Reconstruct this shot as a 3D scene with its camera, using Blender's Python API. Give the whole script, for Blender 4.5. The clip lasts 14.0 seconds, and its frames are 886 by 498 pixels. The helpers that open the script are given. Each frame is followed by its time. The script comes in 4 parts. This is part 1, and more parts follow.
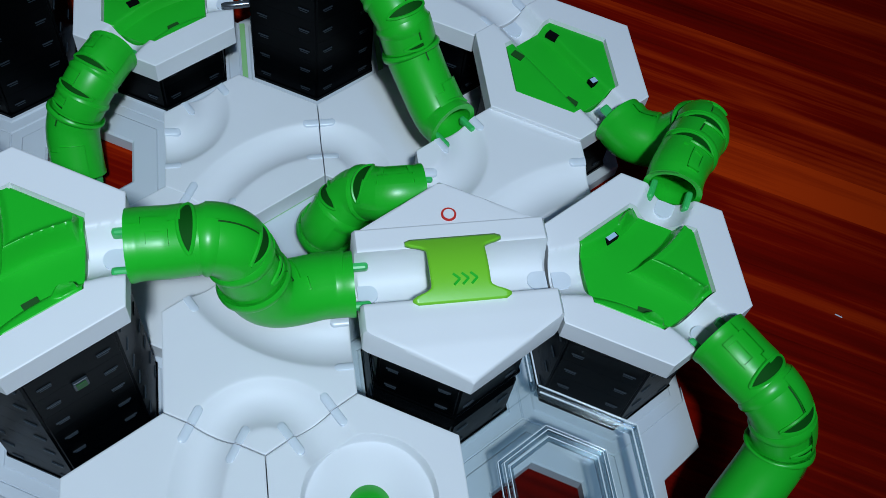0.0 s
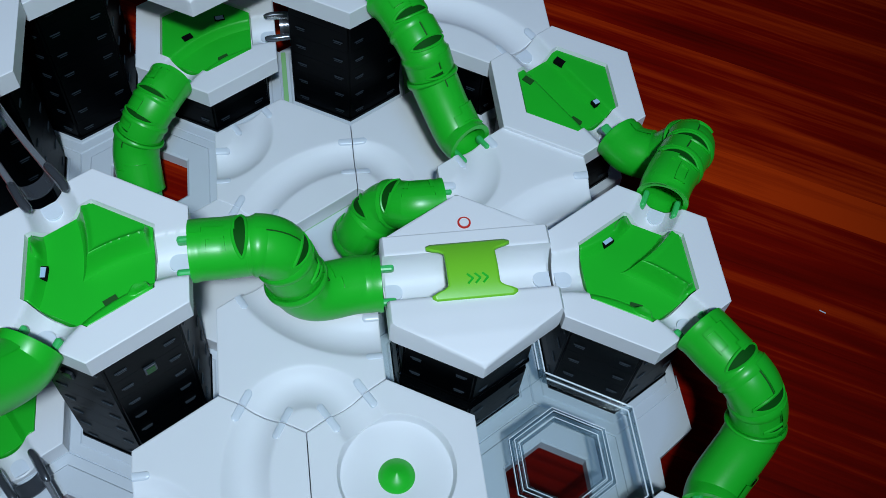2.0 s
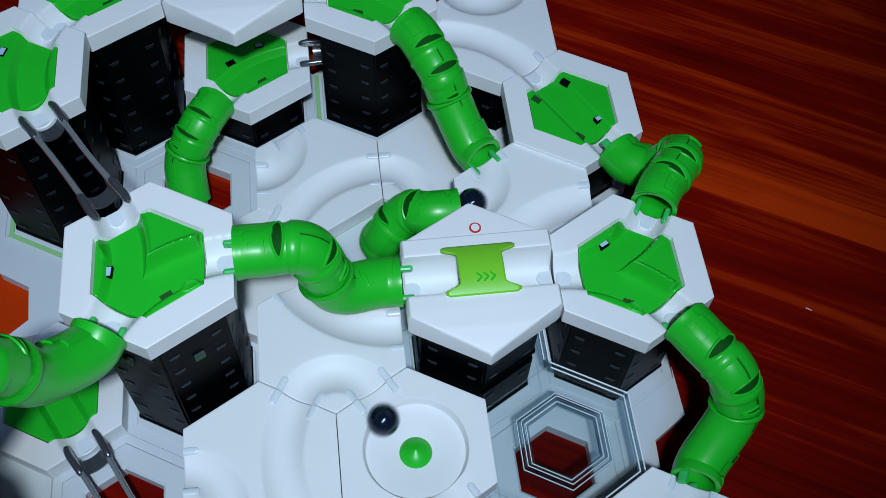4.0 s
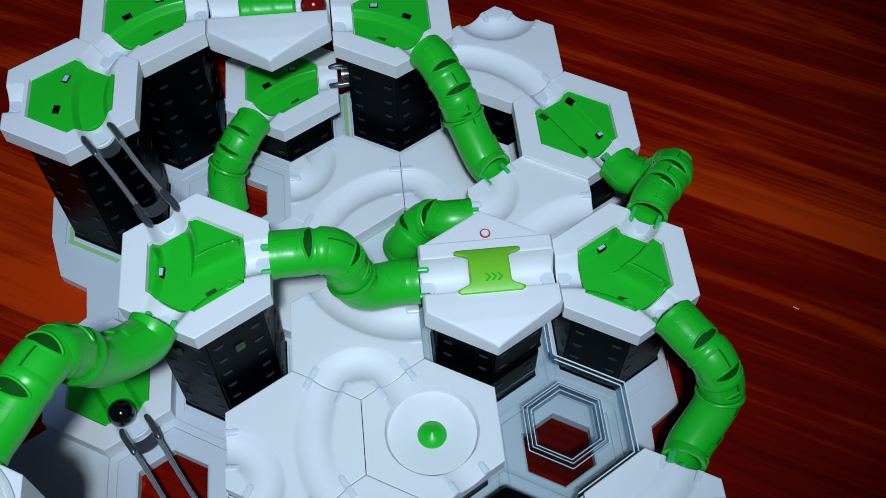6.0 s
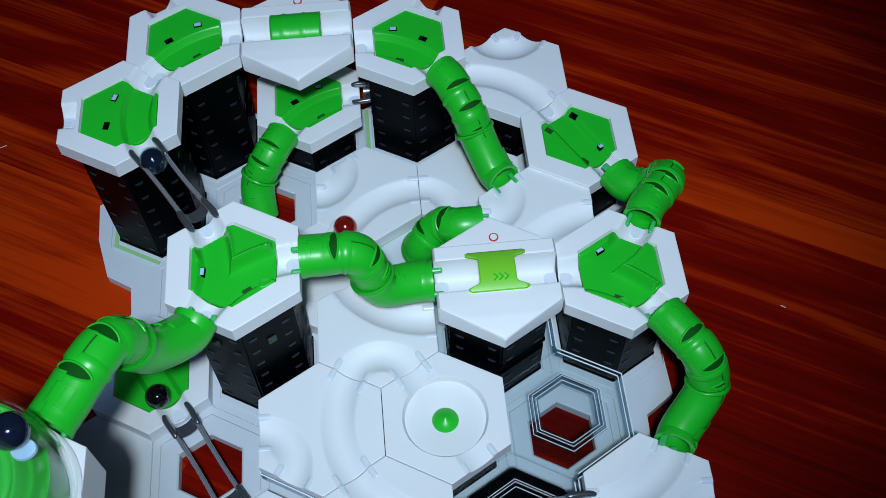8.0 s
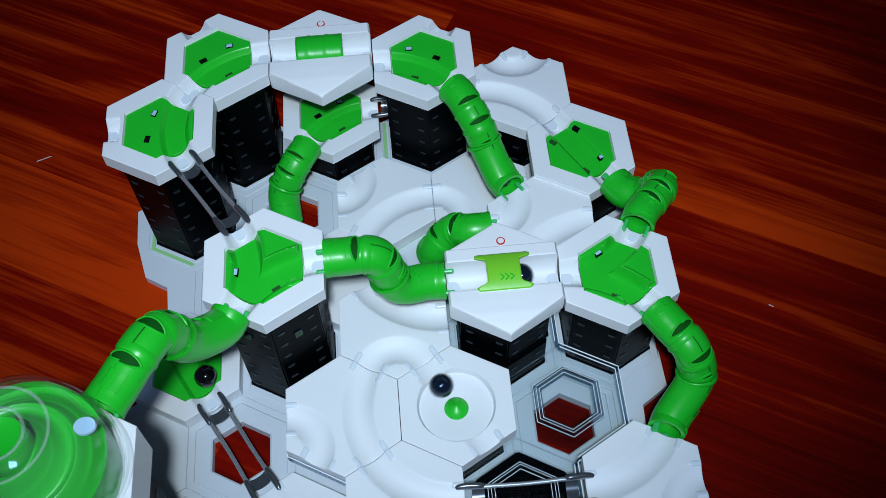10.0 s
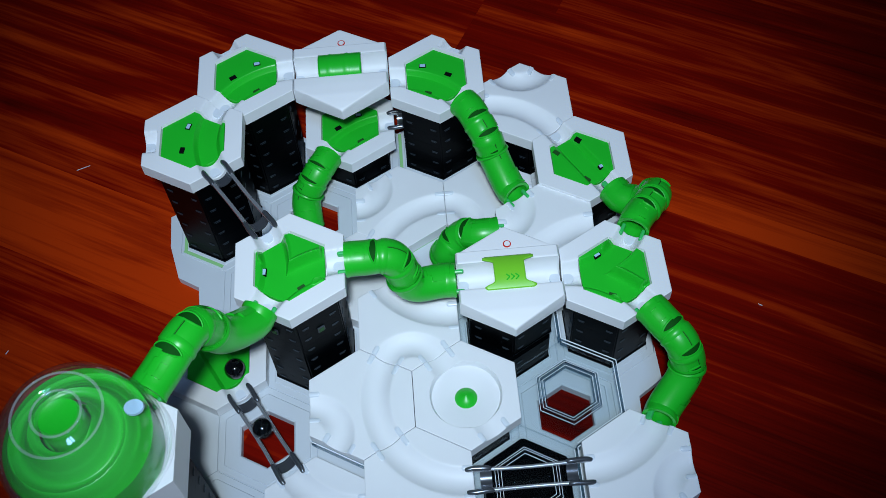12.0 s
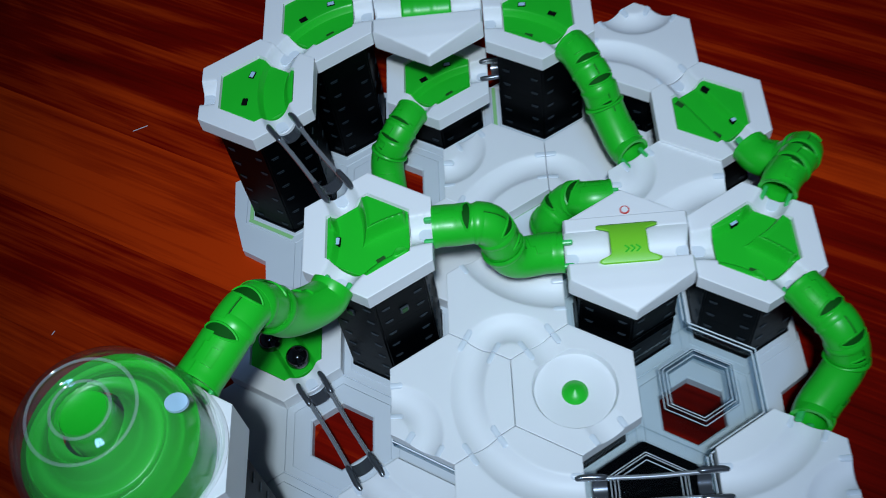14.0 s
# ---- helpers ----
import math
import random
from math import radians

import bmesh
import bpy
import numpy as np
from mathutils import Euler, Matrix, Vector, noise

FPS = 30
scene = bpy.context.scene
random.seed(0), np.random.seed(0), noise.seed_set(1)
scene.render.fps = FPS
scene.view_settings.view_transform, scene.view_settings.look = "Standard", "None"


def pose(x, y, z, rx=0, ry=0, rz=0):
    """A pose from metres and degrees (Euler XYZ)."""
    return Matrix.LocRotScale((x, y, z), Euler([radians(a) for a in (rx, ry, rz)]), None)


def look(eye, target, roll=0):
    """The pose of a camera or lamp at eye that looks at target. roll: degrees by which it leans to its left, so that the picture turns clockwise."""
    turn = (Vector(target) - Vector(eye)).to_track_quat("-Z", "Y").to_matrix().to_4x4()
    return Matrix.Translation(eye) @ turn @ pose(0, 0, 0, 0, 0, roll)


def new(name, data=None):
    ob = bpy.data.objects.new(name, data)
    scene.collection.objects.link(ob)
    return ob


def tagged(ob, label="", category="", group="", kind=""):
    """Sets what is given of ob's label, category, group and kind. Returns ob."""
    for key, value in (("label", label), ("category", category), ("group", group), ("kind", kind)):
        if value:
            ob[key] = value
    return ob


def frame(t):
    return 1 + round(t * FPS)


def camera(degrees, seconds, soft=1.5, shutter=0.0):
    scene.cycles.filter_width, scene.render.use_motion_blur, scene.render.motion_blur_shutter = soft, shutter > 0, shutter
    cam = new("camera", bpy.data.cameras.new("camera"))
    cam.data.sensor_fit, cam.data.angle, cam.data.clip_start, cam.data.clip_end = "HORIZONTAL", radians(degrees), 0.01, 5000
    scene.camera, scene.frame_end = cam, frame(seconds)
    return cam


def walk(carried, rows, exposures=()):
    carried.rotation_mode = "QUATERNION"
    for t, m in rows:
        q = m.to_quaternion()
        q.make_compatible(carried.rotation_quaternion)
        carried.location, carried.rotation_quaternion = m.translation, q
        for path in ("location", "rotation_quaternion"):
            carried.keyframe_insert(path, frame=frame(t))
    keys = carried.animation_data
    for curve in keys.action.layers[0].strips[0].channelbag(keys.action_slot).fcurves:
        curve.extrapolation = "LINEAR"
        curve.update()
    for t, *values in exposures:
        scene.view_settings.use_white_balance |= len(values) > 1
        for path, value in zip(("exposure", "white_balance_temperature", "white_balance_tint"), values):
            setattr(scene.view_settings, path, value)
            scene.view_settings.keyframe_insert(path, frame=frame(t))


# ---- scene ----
# The camera and its walk.
cam = camera(45.5, 14.0, soft=0.6, shutter=0.3)
PATH = [
    (0.0, 0.0677, -0.1425, 0.3090, 30.08, -5.62, -8.46),
    (0.5, 0.0694, -0.1484, 0.3190, 30.08, -4.78, -8.25),
    (1.0, 0.0694, -0.1552, 0.3297, 30.22, -4.29, -8.11),
    (1.5, 0.0699, -0.1615, 0.3398, 30.30, -3.80, -7.80),
    (2.0, 0.0673, -0.1679, 0.3509, 30.39, -3.69, -7.75),
    (2.5, 0.0678, -0.1742, 0.3608, 30.47, -3.26, -7.51),
    (3.0, 0.0685, -0.1812, 0.3709, 30.60, -2.79, -7.30),
    (5.5, 0.0741, -0.2164, 0.4212, 31.28, -0.60, -6.18),
    (6.0, 0.0750, -0.2238, 0.4317, 31.42, -0.24, -6.01),
    (6.5, 0.0755, -0.2304, 0.4412, 31.53, 0.06, -5.89),
    (7.0, 0.0759, -0.2374, 0.4515, 31.62, 0.32, -5.72),
    (7.5, 0.0762, -0.2439, 0.4610, 31.72, 0.56, -5.60),
    (8.0, 0.0766, -0.2506, 0.4713, 31.78, 0.77, -5.41),
    (10.5, 0.0776, -0.2844, 0.5211, 32.19, 1.70, -4.81),
    (11.0, 0.0779, -0.2915, 0.5313, 32.27, 1.89, -4.70),
    (11.5, 0.0782, -0.2981, 0.5411, 32.33, 2.06, -4.60),
    (12.0, 0.0786, -0.3053, 0.5511, 32.44, 2.20, -4.46),
    (12.5, 0.0791, -0.3119, 0.5609, 32.48, 2.42, -4.43),
    (13.0, 0.0797, -0.3191, 0.5717, 32.55, 2.61, -4.33),
    (13.2, 0.0800, -0.3220, 0.5760, 32.57, 2.68, -4.29),
    (13.5, 0.0749, -0.3006, 0.5454, 31.96, 3.41, -3.64),
    (14.0, 0.0663, -0.2611, 0.4686, 31.70, 5.74, -2.02),
]
walk(cam, [(t, pose(x, y, z, rx, ry, rz)) for t, x, y, z, rx, ry, rz in PATH], [(0.0, -0.20), (3.0, -0.16), (6.0, -0.10), (10.0, 0.0), (13.2, 0.0), (14.0, -0.12)])

# World, lamps.
world = bpy.data.worlds.new("world")
scene.world = world
world.use_nodes = True
world.node_tree.nodes["Background"].inputs[0].default_value = (0.35, 0.62, 1.0, 1)
world.node_tree.nodes["Background"].inputs[1].default_value = 0.02


def lamp(name, kind, at, to, power, colour, size):
    data = bpy.data.lights.new(name, kind)
    data.energy, data.color = power, colour
    if kind == "AREA":
        data.shape, data.size = "DISK", size
    else:
        data.shadow_soft_size = size
    ob = new(name, data)
    ob.matrix_world = look(at, to)
    return ob


torch = lamp("torch_light", "SPOT", (0.07, -0.36, 0.70), (0.062, 0.095, 0.0), 21.8, (0.75, 0.90, 0.99), 0.02)
torch.data.spot_size, torch.data.spot_blend = radians(49), 1.0
# Added fill without a known source: bluish ambient for the shadows and outskirts.
lamp("blue_fill_light", "AREA", (0.1, -0.9, 1.9), (0.0, 0.0, 0.0), 11, (0.28, 0.52, 1.0), 0.4)

# Materials.
def material(name, colour, rough=0.4, metal=0.0, spread=0.06, grain=400.0, bump=0.05, stains=25.0, glass=0.0, coat=0.0, spec=0.5):
    m = bpy.data.materials.new(name)
    m.use_nodes = True
    nt = m.node_tree
    b = nt.nodes["Principled BSDF"]
    b.inputs["Roughness"].default_value, b.inputs["Metallic"].default_value = rough, metal
    b.inputs["Transmission Weight"].default_value = glass
    b.inputs["Coat Weight"].default_value = coat
    b.inputs["Specular IOR Level"].default_value = spec
    co = nt.nodes.new("ShaderNodeTexCoord")
    n1, n2 = nt.nodes.new("ShaderNodeTexNoise"), nt.nodes.new("ShaderNodeTexNoise")
    n1.inputs["Scale"].default_value, n2.inputs["Scale"].default_value = stains, grain
    n1.inputs["Detail"].default_value = 4
    nt.links.new(co.outputs["Object"], n1.inputs["Vector"])
    nt.links.new(co.outputs["Object"], n2.inputs["Vector"])
    ramp = nt.nodes.new("ShaderNodeMapRange")
    ramp.inputs["To Min"].default_value, ramp.inputs["To Max"].default_value = 1 - spread, 1 + spread * 0.5
    nt.links.new(n1.outputs["Fac"], ramp.inputs["Value"])
    mix = nt.nodes.new("ShaderNodeVectorMath")
    mix.operation = "SCALE"
    mix.inputs[0].default_value = colour
    nt.links.new(ramp.outputs["Result"], mix.inputs["Scale"])
    nt.links.new(mix.outputs["Vector"], b.inputs["Base Color"])
    rr = nt.nodes.new("ShaderNodeMapRange")
    rr.inputs["To Min"].default_value, rr.inputs["To Max"].default_value = rough * 0.85, min(1, rough * 1.2)
    nt.links.new(n1.outputs["Fac"], rr.inputs["Value"])
    nt.links.new(rr.outputs["Result"], b.inputs["Roughness"])
    if bump:
        bp = nt.nodes.new("ShaderNodeBump")
        bp.inputs["Strength"].default_value, bp.inputs["Distance"].default_value = bump, 0.0004
        nt.links.new(n2.outputs["Fac"], bp.inputs["Height"])
        nt.links.new(bp.outputs["Normal"], b.inputs["Normal"])
    return m


def wood(name):
    m = bpy.data.materials.new(name)
    m.use_nodes = True
    nt = m.node_tree
    b = nt.nodes["Principled BSDF"]
    co, info = nt.nodes.new("ShaderNodeTexCoord"), nt.nodes.new("ShaderNodeObjectInfo")
    shift = nt.nodes.new("ShaderNodeVectorMath")
    shift.operation = "MULTIPLY_ADD"
    shift.inputs[1].default_value = (1, 1, 1)
    off = nt.nodes.new("ShaderNodeVectorMath")
    off.operation = "SCALE"
    off.inputs[0].default_value = (3.1, 7.7, 1.3)
    nt.links.new(info.outputs["Random"], off.inputs["Scale"])
    nt.links.new(co.outputs["Object"], shift.inputs[0])
    nt.links.new(off.outputs["Vector"], shift.inputs[2])

    def stretched(sx, sy, detail, distort):
        mp = nt.nodes.new("ShaderNodeMapping")
        mp.inputs["Scale"].default_value = (sx, sy, 10)
        nz = nt.nodes.new("ShaderNodeTexNoise")
        nz.inputs["Scale"].default_value, nz.inputs["Detail"].default_value = 1.0, detail
        nz.inputs["Distortion"].default_value = distort
        nt.links.new(shift.outputs["Vector"], mp.inputs["Vector"])
        nt.links.new(mp.outputs["Vector"], nz.inputs["Vector"])
        return nz

    broad, fine, cloud = stretched(1.6, 42, 7, 1.4), stretched(12, 520, 6, 0.3), stretched(4, 22, 5, 2.2)
    total = nt.nodes.new("ShaderNodeMath")
    total.operation = "MULTIPLY_ADD"
    total.inputs[1].default_value = 0.38
    calm = nt.nodes.new("ShaderNodeMath")
    calm.operation = "MULTIPLY_ADD"
    calm.inputs[1].default_value, calm.inputs[2].default_value = 0.70, 0.14
    nt.links.new(broad.outputs["Fac"], calm.inputs[0])
    nt.links.new(fine.outputs["Fac"], total.inputs[0])
    nt.links.new(calm.outputs["Value"], total.inputs[2])
    add = nt.nodes.new("ShaderNodeMath")
    add.operation = "MULTIPLY_ADD"
    add.inputs[1].default_value = 0.55
    nt.links.new(cloud.outputs["Fac"], add.inputs[0])
    nt.links.new(total.outputs["Value"], add.inputs[2])
    rnd = nt.nodes.new("ShaderNodeMath")
    rnd.operation = "MULTIPLY_ADD"
    rnd.inputs[1].default_value = 0.42
    nt.links.new(info.outputs["Alpha"], rnd.inputs[0])
    nt.links.new(add.outputs["Value"], rnd.inputs[2])
    ramp = nt.nodes.new("ShaderNodeValToRGB")
    e = ramp.color_ramp.elements
    e[0].position, e[0].color = 0.62, (0.048, 0.0007, 0.0003, 1)
    e[1].position, e[1].color = 1.32, (0.50, 0.036, 0.0022, 1)
    mid = e.new(0.95)
    mid.color = (0.190, 0.0034, 0.0004, 1)
    scale = nt.nodes.new("ShaderNodeMath")
    scale.operation = "MULTIPLY"
    scale.inputs[1].default_value = 0.75
    for el, p in zip(ramp.color_ramp.elements, (0.56, 0.80, 1.0)):
        el.position = p
    nt.links.new(rnd.outputs["Value"], scale.inputs[0])
    nt.links.new(scale.outputs["Value"], ramp.inputs["Fac"])
    nt.links.new(ramp.outputs["Color"], b.inputs["Base Color"])
    b.inputs["Roughness"].default_value = 0.55
    b.inputs["Specular IOR Level"].default_value = 0.035
    bp = nt.nodes.new("ShaderNodeBump")
    bp.inputs["Strength"].default_value, bp.inputs["Distance"].default_value = 0.15, 0.0006
    nt.links.new(total.outputs["Value"], bp.inputs["Height"])
    nt.links.new(bp.outputs["Normal"], b.inputs["Normal"])
    return m


def clear(name, tint, gloss=0.04, edge=0.55):
    m = bpy.data.materials.new(name)
    m.use_nodes = True
    nt = m.node_tree
    nt.nodes.remove(nt.nodes["Principled BSDF"])
    through_it, shine, mix, fr, power, amount = (nt.nodes.new("ShaderNode" + k) for k in ("BsdfTransparent", "BsdfGlossy", "MixShader", "LayerWeight", "Math", "MapRange"))
    through_it.inputs["Color"].default_value = (*tint, 1)
    shine.inputs["Roughness"].default_value = gloss
    power.operation = "POWER"
    power.inputs[1].default_value = 4.0
    amount.inputs["To Min"].default_value, amount.inputs["To Max"].default_value = 0.035, edge
    nt.links.new(fr.outputs["Facing"], power.inputs[0])
    nt.links.new(power.outputs["Value"], amount.inputs["Value"])
    nt.links.new(amount.outputs["Result"], mix.inputs["Fac"])
    nt.links.new(through_it.outputs["BSDF"], mix.inputs[1])
    nt.links.new(shine.outputs["BSDF"], mix.inputs[2])
    nt.links.new(mix.outputs["Shader"], nt.nodes["Material Output"].inputs["Surface"])
    return m


def hazed(name, share):
    """Clear plastic with a diffuse share that stands in for pale reflections and highlights."""
    m = clear(name, (0.97, 0.99, 0.99), 0.05, 0.7)
    nt = m.node_tree
    out = nt.nodes["Material Output"].inputs["Surface"]
    before = out.links[0].from_socket
    haze, mix = nt.nodes.new("ShaderNodeBsdfDiffuse"), nt.nodes.new("ShaderNodeMixShader")
    haze.inputs["Color"].default_value = (0.85, 0.90, 0.95, 1)
    mix.inputs["Fac"].default_value = share
    nt.links.new(before, mix.inputs[1])
    nt.links.new(haze.outputs["BSDF"], mix.inputs[2])
    nt.links.new(mix.outputs["Shader"], out)
    return m


WHITE = material("white_plastic", (0.80, 0.81, 0.83), 0.50, spread=0.05)
PALE = material("pale_green_print", (0.30, 0.62, 0.24), 0.5)
TAB = material("milky_plastic", (0.70, 0.75, 0.81), 0.3, spread=0.03)
GLAZE = material("pale_blue_floor", (0.42, 0.62, 0.80), 0.35, spread=0.05)
# Near-white colour for painted highlights along the clear plate's edges.
LIT_EDGE = material("edge_highlight", (0.78, 0.84, 0.88), 0.15, spread=0.05)
PLATE = material("pale_grey_board", (0.62, 0.66, 0.70), 0.55, spread=0.10, stains=18)
GREEN = material("green_plastic", (0.012, 0.50, 0.022), 0.34, spread=0.14)
DEEP = material("dark_green_gap", (0.005, 0.075, 0.005), 0.6)
# The tube green darkened, to paint the shade inside the slits.
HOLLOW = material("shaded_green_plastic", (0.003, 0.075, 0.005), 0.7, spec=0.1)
LIME = material("lime_plastic", (0.20, 0.62, 0.03), 0.35, spread=0.08)
BLACK = material("black_plastic", (0.0003, 0.0008, 0.0013), 0.36, spread=0.3, spec=0.035)
# Grey that paints the glints on the tower slots; also the window frame's colour.
SLOT = material("glint_grey_plastic", (0.016, 0.024, 0.032), 0.4)
PIT = material("black_gap", (0.002, 0.002, 0.003), 0.8, spec=0.1)
STEEL = material("dark_steel", (0.15, 0.16, 0.18), 0.24, metal=0.7, spread=0.2)
WIRE = material("shiny_steel", (0.62, 0.64, 0.67), 0.25, metal=0.75, spread=0.15)
CLEAR = clear("clear_plastic", (0.95, 0.98, 0.985))
# Dome and rings: bluish haze and rim highlights are painted by the diffuse share.
VEIL = hazed("clear_dome_plastic", 0.018)
RIM = hazed("clear_dome_rim", 0.10)
CLEAR_EDGE = clear("clear_plastic_edge", (0.62, 0.70, 0.74), 0.12)
SMOKE = material("clip_plastic", (0.04, 0.50, 0.12), 0.3)
RED = material("red_print", (0.60, 0.03, 0.02), 0.5)
BALL_BLUE = material("blue_black_steel", (0.012, 0.022, 0.05), 0.12, metal=0.55, spread=0.2, bump=0.0, coat=0.6)
BALL_RED = material("red_steel", (0.42, 0.012, 0.010), 0.14, metal=0.6, spread=0.2, bump=0.0, coat=0.6)
BALL_BLACK = material("black_steel", (0.004, 0.005, 0.006), 0.12, metal=0.2, spread=0.3, bump=0.0, coat=0.8)
WOOD = wood("red_brown_wood")
WALL = material("wall_paint", (0.55, 0.53, 0.50), 0.8, spread=0.08, stains=3, grain=90)

# The hexagonal grid: pitch between neighbours, half of it, corner radius, row step.
P = 0.060
AP, RAD, ROW = P / 2, P / math.sqrt(3), P * math.sqrt(3) / 2
FLOOR_Z, BASE_Z, THICK = -0.0475, -0.0405, 0.0092


# Where each tile's top stands: x, y, z.
SPOT = {
    "fork_west": (0.0000, 0.0025, 0.0652), "fork_east": (0.1812, 0.0025, 0.0306), "bridge_low": (0.1206, 0.0025, 0.0338), "top_west": (-0.0600, 0.1042, 0.0563),
    "top_north": (-0.0300, 0.1562, 0.0525), "bridge_high": (0.0300, 0.1562, 0.0498), "top_east": (0.0900, 0.1562, 0.0377), "north_east": (0.1488, 0.1537, 0.0054),
    "straight": (0.1786, 0.1007, 0.0087), "under_bridge": (0.0297, 0.1554, -0.0048), "white_west": (0.0593, 0.1021, -0.0309), "white_mid": (0.1193, 0.1021, -0.0309),
    "white_east": (0.1493, 0.0502, 0.0068), "south_east": (0.1815, -0.1027, -0.0050), "hub": (0.0602, 0.0008, -0.0033), "long_bend": (0.0302, -0.0512, -0.0033),
    "catcher": (0.0902, -0.0512, -0.0033), "south_bend": (0.0602, -0.1032, -0.0033), "low_west": (-0.0597, -0.0003, -0.0312), "low_south": (0.0000, -0.1042, -0.0312),
    "dome": (-0.0745, -0.1139, 0.1070), "low_mid": (0.0297, 0.0508, -0.0312),
}


def spot(name, dx=0.0, dy=0.0, dz=0.0):
    return Vector(SPOT[name]) + Vector((P * dx, ROW * dy, dz))


def mouth(name, angle, reach=1.0, dz=0.0):
    """The middle of a tile's side."""
    return Vector(SPOT[name]) + side(angle, reach) + Vector((0, 0, dz))


def at(i, j, z=0.0):
    return Vector((P * i, ROW * j, z))


def side(angle, reach=1.0):
    return Vector((AP * reach * math.cos(radians(angle)), AP * reach * math.sin(radians(angle)), 0))


def part(name, mesh, mat, parent, label=""):
    """Links a mesh (or bmesh) as one object under a thing or a part."""
    if isinstance(mesh, bmesh.types.BMesh):
        me = bpy.data.meshes.new(name)
        mesh.normal_update()
        mesh.to_mesh(me)
        mesh.free()
        mesh = me
    if mat and not mesh.materials:
        mesh.materials.append(mat)
    ob = new(name, mesh)
    ob.parent = parent
    return tagged(ob, label)


def thing(name, m, label, category, group="", kind=""):
    ob = new(name)
    ob.empty_display_size = 0.01
    ob.matrix_world = m
    return tagged(ob, label, category, group, kind)


def mesh_from(name, verts, faces, smooth=True, limit=40):
    me = bpy.data.meshes.new(name)
    me.from_pydata([tuple(v) for v in verts], [], faces)
    me.update()
    if smooth:
        me.polygons.foreach_set("use_smooth", [True] * len(me.polygons))
        me.set_sharp_from_angle(angle=radians(limit))
    return me


def box(bm, sx, sy, sz, m=Matrix(), bevel=0.0):
    made = bmesh.ops.create_cube(bm, size=1.0, matrix=m @ Matrix.Diagonal((sx, sy, sz, 1)))
    if bevel:
        edges = list({e for v in made["verts"] for e in v.link_edges})
        bmesh.ops.bevel(bm, geom=edges, offset=bevel, segments=2, affect="EDGES", profile=0.5)


def prism(bm, points, z0, z1):
    lo = [bm.verts.new((x, y, z0)) for x, y in points]
    hi = [bm.verts.new((x, y, z1)) for x, y in points]
    n = len(points)
    bm.faces.new(lo[::-1])
    bm.faces.new(hi)
    for k in range(n):
        bm.faces.new((lo[k], lo[(k + 1) % n], hi[(k + 1) % n], hi[k]))


def hexagon(scale, centre=(0, 0)):
    return [(centre[0] + RAD * scale * math.cos(radians(30 + 60 * k)), centre[1] + RAD * scale * math.sin(radians(30 + 60 * k))) for k in range(6)]


# Channels in the tiles, as distances from their centre lines.
def hexnorm(x, y):
    return np.max([(x * math.cos(radians(a)) + y * math.sin(radians(a))) / AP for a in range(0, 360, 60)], axis=0)


def arc_distance(x, y, bisector, turn):
    """turn 60: the wide bend between sides 120 degrees apart; turn 120: the tight one round a corner."""
    far, r = (2 * AP, AP * math.tan(radians(60))) if turn == 60 else (RAD, AP * math.tan(radians(30)))
    return np.abs(np.hypot(x - far * math.cos(radians(bisector)), y - far * math.sin(radians(bisector))) - r)


def line_distance(x, y, angle):
    return np.abs(-x * math.sin(radians(angle)) + y * math.cos(radians(angle)))


def groove(d, half=0.0082, depth=0.0066):
    g = 1 - (d / half) ** 2
    if depth > 0.006:
        return -depth * (0.5 * (g + np.sqrt(g * g + 0.012))) ** 0.92
    return -depth * 0.5 * (g + np.sqrt(g * g + 0.02))


def cut(x, y, cuts, half=0.0082, depth=0.0036):
    z, rim, near = np.zeros_like(x), None, np.full_like(x, 1.0)
    for kind, angle in cuts:
        if kind == "bend":
            d = arc_distance(x, y, angle, 60)
        elif kind == "tight":
            d = arc_distance(x, y, angle, 120)
        elif kind == "line":
            d = line_distance(x, y, angle)
        elif kind == "stub":
            along = x * math.cos(radians(angle)) + y * math.sin(radians(angle))
            d = np.where(along > AP * 0.72, line_distance(x, y, angle), 1.0)
        z = np.minimum(z, groove(d, half, depth))
        near = d if kind == "bend" else near
        rim = near if rim is None else np.minimum(rim, near)
    bends = [a for k, a in cuts if k == "bend"]
    if len(bends) == 2:
        # the raised island between the two arms of a fork
        mid = radians({(180, 300): 60, (120, 240): 0}[tuple(bends)])
        along = x * math.cos(mid) + y * math.sin(mid)
        reach = np.clip((0.60 - hexnorm(x, y)) / 0.04, 0, 1) * np.clip((along + 0.005) / 0.002, 0, 1)
        rise = np.clip((rim - half + 0.0016) / 0.0024, 0, 1)
        z = z + 0.0012 * reach * np.exp(-((rim - half - 0.0006) / 0.0010) ** 2)
        z = z + 0.0034 * reach * reach * (3 - 2 * reach) * rise * rise * (3 - 2 * rise)
    return z


